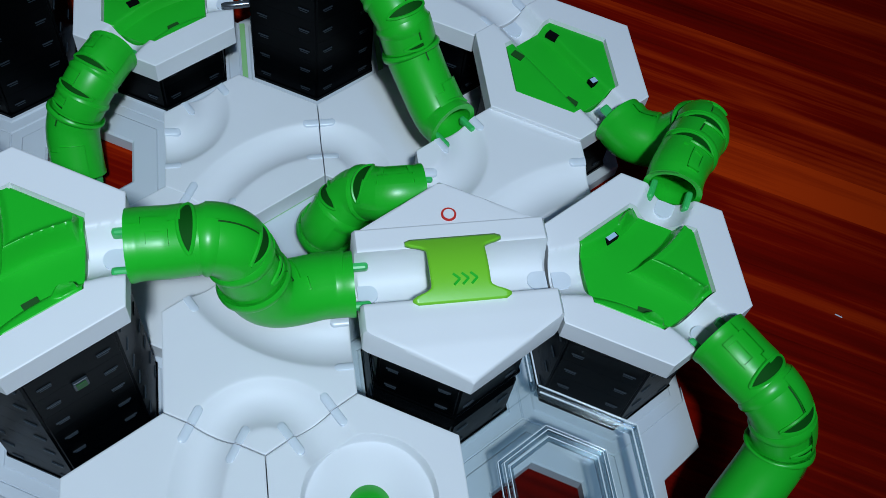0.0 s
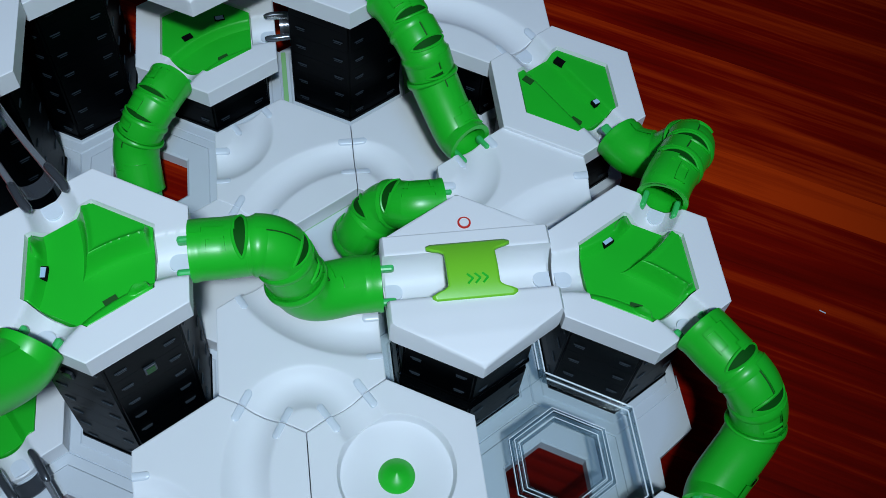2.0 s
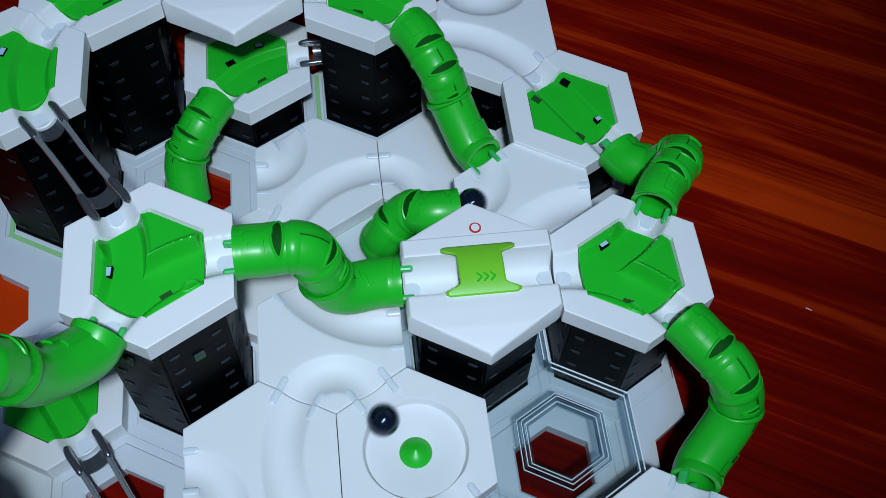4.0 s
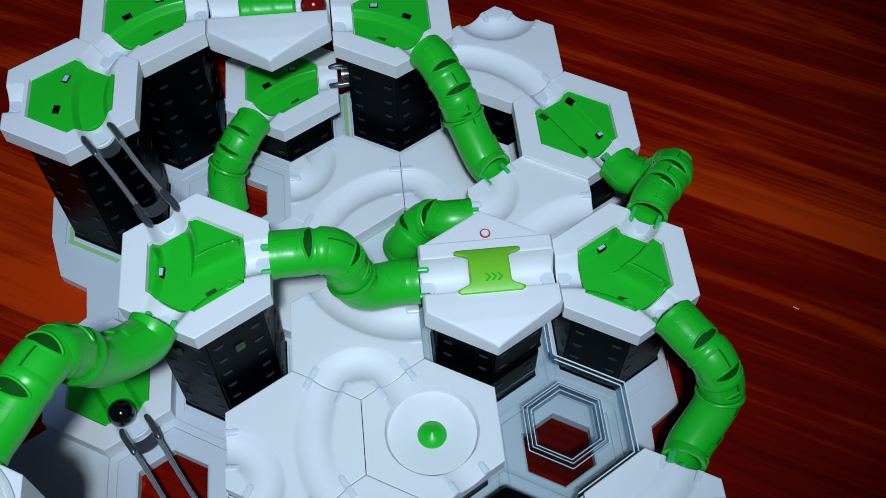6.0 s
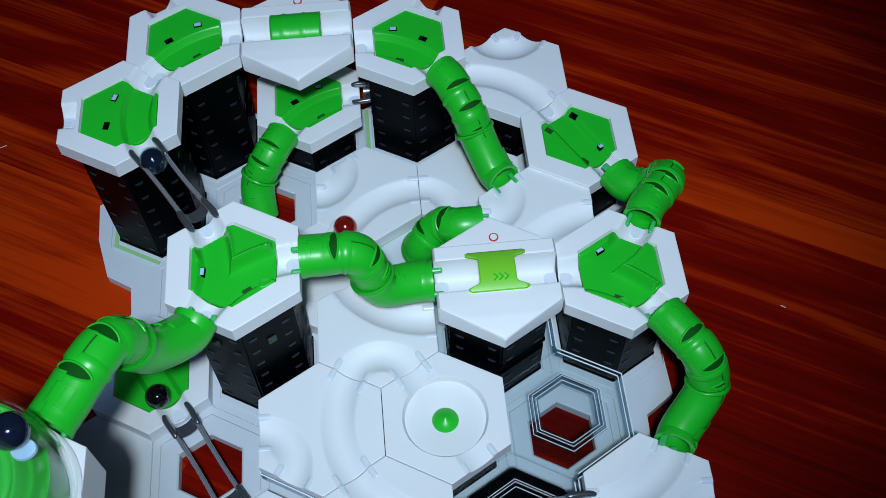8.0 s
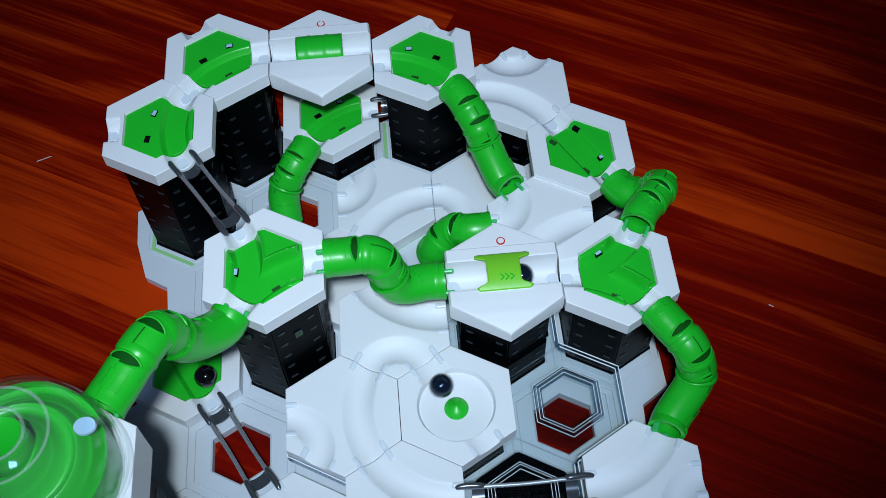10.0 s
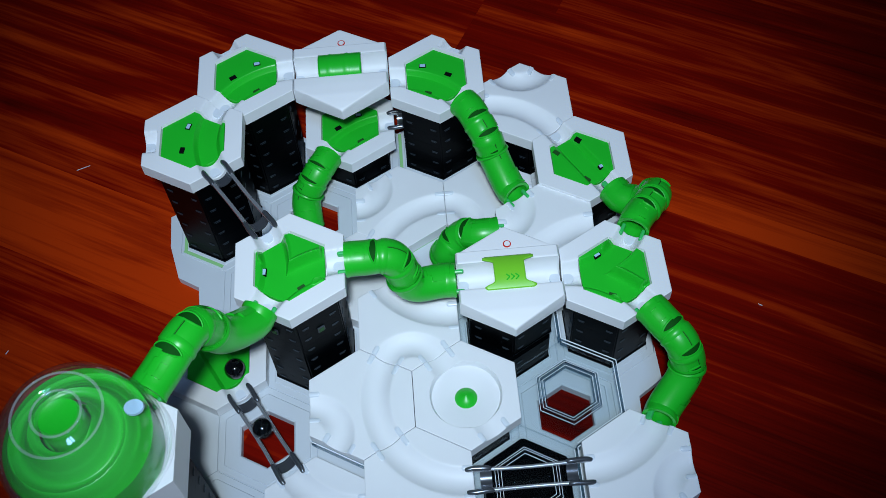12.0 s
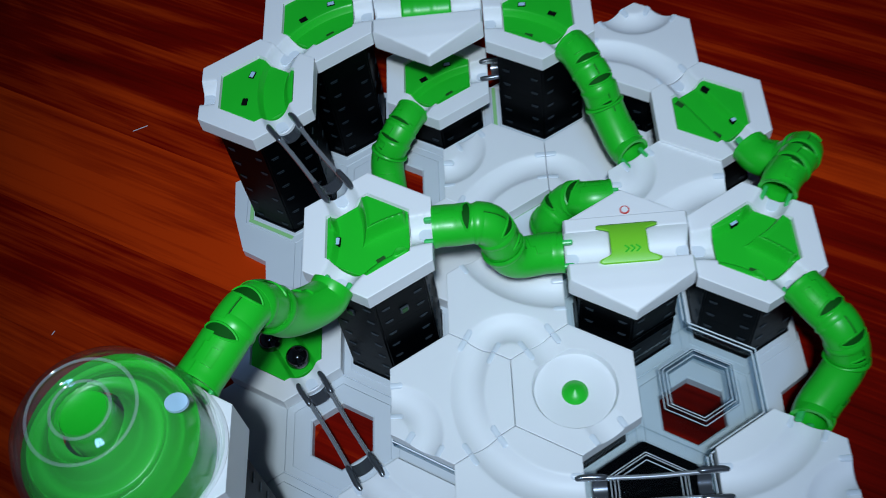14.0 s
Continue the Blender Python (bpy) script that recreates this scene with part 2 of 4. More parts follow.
def hex_field(name, height, scale=1.0, thick=THICK, rings=40, segments=144, bevel=0.0007, edge=0.4):
    """A hexagonal slab whose top follows height(x, y)."""
    ang = np.arange(segments) * 2 * np.pi / segments
    local = (np.degrees(ang) + 30) % 60 - 30
    reach = (AP - 0.00018) * scale / np.cos(np.radians(local))
    steps = list(np.linspace(0, 1, rings + 1)[1:-1]) + [0.985, 0.995, 1.0]
    x = np.concatenate([[0]] + [s * reach * np.cos(ang) for s in steps])
    y = np.concatenate([[0]] + [s * reach * np.sin(ang) for s in steps])
    z = height(x, y)
    inside = AP * scale * (1 - hexnorm(x, y) / scale)
    drop = np.clip(1 - inside / bevel, 0, 1)
    z = z - bevel * (1 - np.sqrt(np.clip(1 - drop ** 2, 0, 1)))
    verts = list(zip(x, y, z))
    faces = [(0, 1 + k, 1 + (k + 1) % segments) for k in range(segments)]
    for r in range(len(steps) - 1):
        o, p = 1 + r * segments, 1 + (r + 1) * segments
        faces += [(o + k, p + k, p + (k + 1) % segments, o + (k + 1) % segments) for k in range(segments)]
    o, p = 1 + (len(steps) - 1) * segments, len(verts)
    verts += [(a, b, -thick) for a, b in zip(x[o:o + segments], y[o:o + segments])]
    faces += [(o + k, p + k, p + (k + 1) % segments, o + (k + 1) % segments) for k in range(segments)]
    faces.append(tuple(p + k for k in range(segments))[::-1])
    return mesh_from(name, verts, faces, limit=35)


def window(parent, x, y, z, turn, mat, size=(0.0044, 0.0028)):
    bm = bmesh.new()
    box(bm, size[0], size[1], 0.002, pose(x, y, z - 0.0008, 0, 0, turn))
    w = part("window", bm, PIT if mat is not DEEP else DEEP, parent)
    if mat not in (PIT, DEEP):
        bm = bmesh.new()
        box(bm, size[0] * 0.80, size[1] * 0.74, 0.002, pose(x, y, z - 0.0006, 0, 0, turn))
        part("window_floor", bm, mat, w)
    return w


def clip_tabs(t, cuts, angles):
    """Rounded pads on the rims of each channel mouth, half a pad on either side of a joint."""
    for a in angles:
        for s in (-1, 1):
            m = Matrix.Rotation(radians(a), 4, "Z")
            x, y = AP - 0.0033, s * 0.0080
            verts, faces = [], []
            ring = [(0.0030, -0.0014)] + [(-0.0017 - 0.0014 * math.sin(math.pi * k / 10), -0.0014 * math.cos(math.pi * k / 10)) for k in range(11)] + [(0.0030, 0.0014)]
            for shrink, rise in ((1.0, -0.0012), (1.0, 0.00012), (0.80, 0.00034)):
                for u, v in ring:
                    p = m @ Vector((x + u * (shrink if u < 0 else 1), y + v * shrink, 0))
                    d = float(cut(np.array([p.x]), np.array([p.y]), cuts)[0]) if cuts else 0.0
                    verts.append((p.x, p.y, max(d, -0.0016) * 0.6 + rise))
            c = len(ring)
            for r in range(2):
                faces += [(r * c + k, r * c + (k + 1) % c, (r + 1) * c + (k + 1) % c, (r + 1) * c + k) for k in range(c)]
            faces.append(tuple(2 * c + k for k in range(c)))
            part("clip_tab", mesh_from("clip_tab", verts, faces, limit=60), TAB, t)


def mouth_tabs(t, angles, floor):
    """A pale round-ended tab on the channel floor at each mouth."""
    for a in angles:
        bm = bmesh.new()
        ring = [(AP - 0.0008, -0.0030)] + [(AP - 0.0042 - 0.0026 * math.sin(math.pi * k / 10), -0.0030 * math.cos(math.pi * k / 10)) for k in range(11)] + [(AP - 0.0008, 0.0030)]
        turn = Matrix.Rotation(radians(a), 4, "Z")
        pts = [turn @ Vector((x, y, 0)) for x, y in ring]
        prism(bm, [(p.x, p.y) for p in pts[::-1]], floor - 0.0002, floor + 0.0011)
        part("mouth_tab", bm, TAB, t)


def plain_tile(name, cuts, mouths, label, extra=None, rings=56):
    t = thing("track_tile", Matrix.Translation(spot(name)), label, "marble tile", "white track tiles")
    part("body", hex_field("body", lambda x, y: np.minimum(cut(x, y, cuts), extra(x, y) if extra else 0), rings=rings, segments=216), WHITE, t)
    clip_tabs(t, cuts, mouths)
    return t


def insert_tile(name, cuts, mouths, label, windows=(), dots=(), thick=THICK):
    """White tile with a green inlay that carries the channel."""
    t = thing("inlay_tile", Matrix.Translation(spot(name)), label, "marble tile", "green inlay tiles")

    def outer(x, y):
        h = cut(x, y, cuts, 0.0078, 0.0070)
        return h - 0.0040 * np.clip((0.652 - hexnorm(x, y)) / 0.020, 0, 1)

    part("body", hex_field("body", outer, thick=thick, rings=64, segments=216), WHITE, t, "white plastic hexagon body")
    part("inlay", hex_field("inlay", lambda x, y: cut(x, y, cuts, 0.0078, 0.0070) - 0.0012, 0.632, 0.005, 56, 192, 0.0006), GREEN, t, "bright green channel inlay")
    for x, y in dots:
        bm = bmesh.new()
        ring = [(x + 0.0013 * math.cos(2 * math.pi * k / 20), y + 0.0013 * math.sin(2 * math.pi * k / 20), 0.0015) for k in range(21)]
        fr = frames_along([Vector(p) for p in ring])
        bm.free()
        part("screw_ring", sweep("screw_ring", fr, [0.00028] * 21, [0.00005] * 21, 6), DEEP, t)
    for x, y, turn, mat in windows:
        zz = float(cut(np.array([x]), np.array([y]), cuts, 0.0078, 0.0070)[0])
        window(t, x, y, zz - 0.0008, turn, mat)
    mouth_tabs(t, mouths, -0.0069)
    return t


def bridge_height(x, y):
    """Cross-section of the bridge: flat tip, raised bar, channel, raised front block."""
    levels = [(-0.0350, -0.0010), (-0.0290, 0.0010), (-0.0230, 0.0026), (-0.0150, 0.0034), (-0.0092, 0.0036), (-0.0086, 0.0033), (-0.0084, 0.0005),
              (-0.0074, -0.0036), (-0.0054, -0.0066), (-0.0027, -0.0082), (0.0, -0.0086), (0.0027, -0.0082), (0.0054, -0.0066), (0.0074, -0.0036), (0.0084, 0.0005),
              (0.0086, 0.0033), (0.0092, 0.0036), (0.0158, 0.0036), (0.0164, 0.0032), (0.0166, -0.0001), (0.0350, -0.0005)]
    return np.interp(y, [a for a, b in levels], [b for a, b in levels])


def bridge_mesh():
    ys = sorted(set(list(np.linspace(-0.0344, 0.0344, 60)) + [-0.0092, -0.0086, -0.0084, 0.0084, 0.0086, 0.0092, 0.0158, 0.0164, 0.0166]))
    n, verts, faces = 24, [], []
    for y in ys:
        w = min(AP, (RAD - abs(y)) * math.sqrt(3)) - 0.0003
        z = float(bridge_height(0, y))
        for k in range(n + 1):
            u = -1 + 2 * k / n
            x = w * math.copysign(1 - (1 - abs(u)) ** 1.4, u)
            near = max(0.0, 1 - (w - abs(x)) / 0.0014)
            verts.append((x, y, z - 0.0014 * (1 - math.sqrt(max(0, 1 - near * near)))))
    m = n + 1
    for a in range(len(ys) - 1):
        faces += [(a * m + k, a * m + k + 1, a * m + m + k + 1, a * m + m + k) for k in range(n)]
    edge = [k for k in range(m)] + [a * m + n for a in range(1, len(ys))] + [(len(ys) - 1) * m + k for k in range(n - 1, -1, -1)] + [a * m for a in range(len(ys) - 2, 0, -1)]
    o = len(verts)
    verts += [(verts[k][0], verts[k][1], -THICK) for k in edge]
    c = len(edge)
    faces += [(edge[k], o + k, o + (k + 1) % c, edge[(k + 1) % c]) for k in range(c)]
    faces.append(tuple(o + k for k in range(c))[::-1])
    return mesh_from("body", verts, faces, limit=35)


def bridge_tile(name, cover, label):
    t = thing("bridge_tile", Matrix.Translation(spot(name)), label, "marble tile", "bridge tiles")
    part("body", bridge_mesh(), WHITE, t)
    n, m = 25, 18
    verts, faces = [], []
    for a in range(n + 1):
        v = -1 + 2 * a / n
        y = v * 0.0108
        if cover:
            y = v * 0.0090
            half, zz = 0.0135, 0.0005 + 0.0070 * math.sqrt(max(0, 1 - (v * 0.98) ** 2))
        else:
            half = 0.0088 + 0.0058 * min(1.0, max(0.0, (abs(v) - 0.55) / 0.25)) ** 2 - 0.0016 * max(0.0, (abs(v) - 0.9) / 0.1) ** 2
            zz = 0.0038 + 0.0027 * (1 - v * v)
        for b in range(m + 1):
            ridge = 0.0005 if cover and b in (5, 12) else 0.0
            verts.append((half * (-1 + 2 * b / m), y, zz + ridge))
    for a in range(n):
        for b in range(m):
            o = a * (m + 1) + b
            faces.append((o, o + 1, o + m + 2, o + m + 1))
    me = mesh_from("saddle", verts, faces)
    ob = part("cover" if cover else "saddle", me, GREEN if cover else LIME, t, "lime green arched saddle" if not cover else "green half-round cover")
    mod = ob.modifiers.new("wall", "SOLIDIFY")
    mod.thickness, mod.offset = 0.0012, 0.0
    if not cover:
        for k in range(3):
            bm = bmesh.new()
            for s in (-1, 1):
                box(bm, 0.0026, 0.0007, 0.0007, pose(-0.0012 + 0.0026 * k, -0.0046 + 0.0008 * s, 0.0066 + 0.00018 * s, 0, 0, -45 * s) @ pose(0, 0, 0, 14, 0, 0))
            part("arrow", bm, GREEN, ob)
    bm = bmesh.new()
    bmesh.ops.create_cone(bm, cap_ends=True, segments=24, radius1=0.0024, radius2=0.0024, depth=0.0004, matrix=Matrix.Translation((0.001, 0.0215, 0.0)))
    dot = part("badge", bm, RED, t, "small round red and white print")
    bm = bmesh.new()
    bmesh.ops.create_cone(bm, cap_ends=True, segments=24, radius1=0.0017, radius2=0.0017, depth=0.0004, matrix=Matrix.Translation((0.001, 0.0215, 0.00025)))
    part("badge_centre", bm, WHITE, dot)
    mouth_tabs(t, (0, 180), -0.0085)
    return t


# Towers of stacked black spacers.
def spacer_mesh():
    bm = bmesh.new()
    s, h = 0.80, 0.0125
    prism(bm, hexagon(s), 0.00005, h - 0.00005)
    bmesh.ops.bevel(bm, geom=[e for e in bm.edges if abs(e.verts[0].co.z - e.verts[1].co.z) > 0.005], offset=0.0008, segments=2, affect="EDGES")
    me = bpy.data.meshes.new("spacer")
    bm.normal_update()
    bm.to_mesh(me)
    bm.free()
    me.materials.append(BLACK)
    bm = bmesh.new()
    for k in range(6):
        turn = Matrix.Rotation(radians(60 * k), 4, "Z")
        # thin grey bars stand for the glint along each slot
        for y in (-0.0088, 0.0088):
            box(bm, 0.0006, 0.0042, 0.0004, turn @ pose(AP * s + 0.0001, y, h * 0.5))
            box(bm, 0.0006, 0.0034, 0.0002, turn @ pose(AP * s, y * 0.97, h * 0.5 - 0.0013))
    slots = bpy.data.meshes.new("slots")
    bm.normal_update()
    bm.to_mesh(slots)
    bm.free()
    slots.materials.append(SLOT)
    return me, slots


SPACER, SLOTS = spacer_mesh()


def tower(x, y, bottom, top, label="tall stack of slotted black plastic hexagon spacers", windows=()):
    t = thing("spacer_tower", Matrix.Translation((x, y, bottom)), label, "spacer tower", "black towers")
    n = max(1, round((top - bottom) / 0.0125))
    step = (top - bottom) / n
    for k in range(n):
        ob = part("spacer", SPACER, None, t)
        ob.location, ob.scale = (0, 0, step * k), (1, 1, step / 0.0125)
        tagged(part("slot_edge", SLOTS, None, ob, "pale slot edges with the glint painted in"), kind="stuff")
    bm = bmesh.new()
    prism(bm, hexagon(0.815), 0.0001, 0.0016)
    part("foot", bm, BLACK, t, "narrow black foot rim")
    for a, y in windows:
        bm = bmesh.new()
        m = Matrix.Rotation(radians(a), 4, "Z") @ pose(AP * 0.80 + 0.0004, y, (top - bottom) * 0.72)
        box(bm, 0.0012, 0.0044, 0.0044, m, 0.0003)
        w = part("window", bm, SLOT, t, "small square window frame")
        bm = bmesh.new()
        box(bm, 0.0012, 0.0030, 0.0030, m @ pose(0.0003, 0, 0))
        part("window_pane", bm, DEEP, w)
    return t


# Bent tubes of several ring segments.
def smooth_path(points, count):
    pts = [Vector(p) for p in points]
    pts = [pts[0] * 2 - pts[1]] + pts + [pts[-1] * 2 - pts[-2]]
    dense = []
    for k in range(1, len(pts) - 2):
        a, b, c, d = pts[k - 1:k + 3]
        for s in range(24):
            u = s / 24
            dense.append(0.5 * (2 * b + (c - a) * u + (2 * a - 5 * b + 4 * c - d) * u * u + (3 * b - a - 3 * c + d) * u ** 3))
    dense.append(pts[-2])
    lengths = [0.0]
    for a, b in zip(dense, dense[1:]):
        lengths.append(lengths[-1] + (b - a).length)
    out = []
    for k in range(count + 1):
        want, n = lengths[-1] * k / count, 0
        while n < len(lengths) - 2 and lengths[n + 1] < want:
            n += 1
        u = (want - lengths[n]) / max(1e-9, lengths[n + 1] - lengths[n])
        out.append(dense[n].lerp(dense[n + 1], u))
    return out


def frames_along(pts):
    out, side_way = [], None
    for k, p in enumerate(pts):
        way = (pts[min(k + 1, len(pts) - 1)] - pts[max(k - 1, 0)]).normalized()
        if side_way is None:
            side_way = way.cross(Vector((0, 0, 1))).normalized()
        side_way = (side_way - way * side_way.dot(way)).normalized()
        out.append((p, side_way, side_way.cross(way).normalized(), way))
    return out


def sweep(name, fr, radii, inner, segs=32, span=(0, 360)):
    """A hollow shell along frames fr, with an outer radius at each."""
    verts, faces, n = [], [], len(fr)
    full = span[1] - span[0] >= 360
    m = segs if full else segs + 1
    for radius in (radii, inner):
        for (p, u, v, w), r in zip(fr, radius):
            for k in range(m):
                a = radians(span[0] + (span[1] - span[0]) * k / segs)
                verts.append(p + (u * math.cos(a) + v * math.sin(a)) * r)
    half = n * m
    loop = range(m) if full else range(m - 1)
    for r in range(n - 1):
        for k in loop:
            k2 = (k + 1) % m
            a, b, c, d = r * m + k, r * m + k2, (r + 1) * m + k2, (r + 1) * m + k
            faces += [(a, b, c, d), (half + d, half + c, half + b, half + a)]
    for k in loop:
        k2 = (k + 1) % m
        e = (n - 1) * m
        faces += [(half + k, half + k2, k2, k), (e + k, e + k2, half + e + k2, half + e + k)]
    return mesh_from(name, verts, faces, limit=50)


TUBE_R = 0.0094
RUNS = {}


def relief(name, fr, lo, hi, a0, a1, mat, parent, rise=1.065, label=""):
    seg = fr[lo:hi + 1]
    n = len(seg)
    return part(name, sweep(name, seg, [TUBE_R * rise] * n, [TUBE_R * 0.95] * n, 8, (a0, a1)), mat, parent, label)


def lens_slit(fr, centre, crown, parent, wide=50, long=2.2):
    """A lens-shaped sheet across the crown, its dark colour standing for the shade inside an opening, with a raised
    lip.
    """
    p, u, v, w = fr[centre]
    step = (fr[min(centre + 1, len(fr) - 1)][0] - fr[centre - 1][0]).length / 2
    verts, faces, n = [], [], 24
    for k in range(n + 1):
        f = -1 + 2 * k / n
        a = radians(crown + wide * f)
        half = step * long * (1 - f * f) ** 0.8 + 0.00005
        q = (u * math.cos(a) + v * math.sin(a)) * TUBE_R * 1.022
        verts += [p + q - w * half, p + q * 1.004, p + q + w * half]
    for k in range(n):
        o = k * 3
        faces += [(o, o + 1, o + 4, o + 3), (o + 1, o + 2, o + 5, o + 4)]
    slit = part("slit", mesh_from("slit", verts, faces), HOLLOW, parent, "lens-shaped slit at a bend, its inner shade painted dark")
    for e in (0, 2):
        edge = [verts[k * 3 + e] for k in range(n + 1)]
        f2 = frames_along(edge)
        part("lip", sweep("lip", f2, [0.00055] * len(f2), [0.00005] * len(f2), 6), GREEN, slit)
    return slit


def tube(name, points, label, crown=90, reverse=False):
    """An elbow with a bell rim, then three short flexing segments and an end collar."""
    t = thing("bent_tube", Matrix(), label, "tube track", "green tubes")
    pts = smooth_path(points, 72)
    RUNS[name] = pts
    if reverse:
        pts = pts[::-1]
    fr = frames_along(pts)
    n = len(fr)
    cuts = [0, 16, 27, 38, n - 1]
    for k in range(4):
        seg = fr[cuts[k]:cuts[k + 1] + 1]
        m = len(seg)
        if k == 0:
            rr = [TUBE_R * (1.035 if q < 2 else 1.0) for q in range(m)]
        elif k < 3:
            rr = [TUBE_R * (0.985 + 0.015 * math.sin(math.pi * q / (m - 1))) for q in range(m)]
        else:
            rr = [TUBE_R * (1.09 if q < 2 else 1.045 - 0.02 * min(1, q / 10) if q < m - 2 else 1.05) for q in range(m)]
        s = part("segment", sweep("segment", seg, rr, [TUBE_R * 0.84] * m, 36), GREEN, t)
        if k == 0:
            relief("raised_plate", fr, 0, 4, crown + 4, crown + 64, GREEN, s, 1.075)
            relief("raised_plate", fr, 4, 11, crown + 14, crown + 64, GREEN, s, 1.075)
            relief("raised_plate", fr, 11, 14, crown + 4, crown + 64, GREEN, s, 1.075)
            for lo, hi, a0, a1 in ((4, 11, -34, -30), (4, 11, -12, -8), (4, 5, -34, -8), (10, 11, -34, -8)):
                relief("relief", fr, lo, hi, crown + a0, crown + a1, GREEN, s, 1.085)
        elif k < 3:
            relief("raised_plate", fr, cuts[k] + 2, cuts[k + 1] - 2, crown + 2, crown + 74, GREEN, s, 1.080)
            relief("seam", fr, cuts[k] + 2, cuts[k + 1] - 2, crown - 1.0, crown + 2.4, DEEP, s, 1.014)
            part("joint_rim", sweep("joint_rim", seg[1:5], [TUBE_R * q for q in (1.0, 1.055, 1.055, 1.0)], [TUBE_R * 0.95] * 4, 36), GREEN, s)
        else:
            relief("seam", fr, cuts[k], cuts[k] + 6, crown - 1.5, crown + 1.5, DEEP, s, 1.10)
            relief("raised_plate", fr, n - 19, n - 16, crown + 6, crown + 60, GREEN, s, 1.11)
            relief("raised_plate", fr, n - 16, n - 8, crown - 16, crown + 60, GREEN, s, 1.11)
            relief("raised_plate", fr, n - 8, n - 3, crown + 2, crown + 60, GREEN, s, 1.11)
            part("bell_rim", sweep("bell_rim", seg[:4], [TUBE_R * 1.09, TUBE_R * 1.15, TUBE_R * 1.15, TUBE_R * 1.08], [TUBE_R * 0.95] * 4, 36), GREEN, s, "raised round rim")
        if k:
            lens_slit(fr, cuts[k] - (1 if k < 3 else 3), crown, s, 52 if k < 3 else 40, 2.0 if k < 3 else 1.1)
    for k in (0, -1):
        p, u, v, w = fr[k]
        out = -w if k == 0 else w
        for s in (-1, 1):
            bm = bmesh.new()
            m = Matrix.Translation(p + u * s * 0.0060 + out * 0.0010 - v * 0.0028)
            turn = Matrix((u, out, v)).transposed().to_4x4()
            box(bm, 0.0023, 0.0075, 0.0036, m @ turn, 0.0009)
            part("prong", bm, SMOKE, t, "small clip prong")
    return t


# Rails of two bent wires with grey end shoes.
def wire(name, pts, r, mat, parent, label=""):
    fr = frames_along(smooth_path(pts, 24))
    return part(name, sweep(name, fr, [r] * len(fr), [r * 0.05] * len(fr), 10), mat, parent, label)


def rail(a, b, label):
    a, b = Vector(a), Vector(b)
    t = thing("wire_rail", Matrix(), label, "rail track", "wire rails")
    w = (b - a).normalized()
    u = w.cross(Vector((0, 0, 1))).normalized()
    up = u.cross(w).normalized()
    for s in (-1, 1):
        wire("wire", [a + u * s * 0.0062 - w * 0.003, a + u * s * 0.0060 + w * 0.006, a.lerp(b, 0.5) + u * s * 0.0056 - up * 0.0005,
                      b + u * s * 0.0060 - w * 0.006, b + u * s * 0.0062 + w * 0.003], 0.0012, WIRE, t, "shiny steel wire")
    turn = Matrix((u, w, up)).transposed().to_4x4()
    for p, d in ((a, 1), (b, -1)):
        # a trough-shaped bracket between two thick rounded end loops
        verts, faces, n = [], [], 14
        for k in range(n + 1):
            q = radians(200 + 140 * k / n)
            for y in (-0.0032, 0.0032):
                for depth in (0.0, -0.0009):
                    verts.append((0.0058 * math.cos(q), y, 0.0052 * math.sin(q) + 0.0010 + depth))
        for k in range(n):
            o = 4 * k
            for c, e in ((0, 2), (2, 3), (3, 1), (1, 0)):
                faces.append((o + c, o + 4 + c, o + 4 + e, o + e))
        faces += [(0, 2, 3, 1), (4 * n, 4 * n + 1, 4 * n + 3, 4 * n + 2)]
        me = mesh_from("bracket", [Matrix.Translation(p + w * d * 0.0068) @ turn @ Vector(v) for v in verts], faces)
        shoe = part("bracket", me, STEEL, t, "dark steel trough bracket")
        for s in (-1, 1):
            o = p + u * s * 0.0064
            fr = frames_along(smooth_path([o - w * d * 0.0045 - up * 0.0006, o - w * d * 0.0040, o + u * s * 0.0004 + up * 0.0006, o + w * d * 0.0070 + up * 0.0008, o + w * d * 0.0100, o + w * d * 0.0106 - up * 0.0004], 20))
            m = len(fr)
            radii = [0.0015 * math.sqrt(max(0.03, 1 - abs(2 * k / (m - 1) - 1) ** 8)) for k in range(m)]
            part("end_loop", sweep("end_loop", fr, radii, [0.0001] * m, 12), STEEL, shoe, "rounded dark steel end loop")
    return t


# Floor boards, room.
def floor_and_room():
    fl = tagged(new("floor"), "polished red-brown wooden board floor", "floor", kind="structure")
    bm = bmesh.new()
    box(bm, 3.5, 3.5, 0.02, pose(0, 0, FLOOR_Z - 0.0157))
    part("subfloor", bm, WOOD, fl)
    for k, (x, y, sx, sy) in enumerate(((0, 1.8, 3.7, 0.1), (0, -1.8, 3.7, 0.1), (1.8, 0, 0.1, 3.5), (-1.8, 0, 0.1, 3.5))):
        bm = bmesh.new()
        box(bm, sx, sy, 2.5, pose(x, y, FLOOR_Z + 1.24))
        w = part("wall_" + ("north", "south", "east", "west")[k], bm, WALL, None)
        tagged(w, "plain painted room wall", "wall", kind="structure")
    bm = bmesh.new()
    box(bm, 3.7, 3.7, 0.1, pose(0, 0, FLOOR_Z + 2.55))
    tagged(part("ceiling", bm, WALL, None), "plain painted ceiling", "ceiling", kind="structure")
    return fl


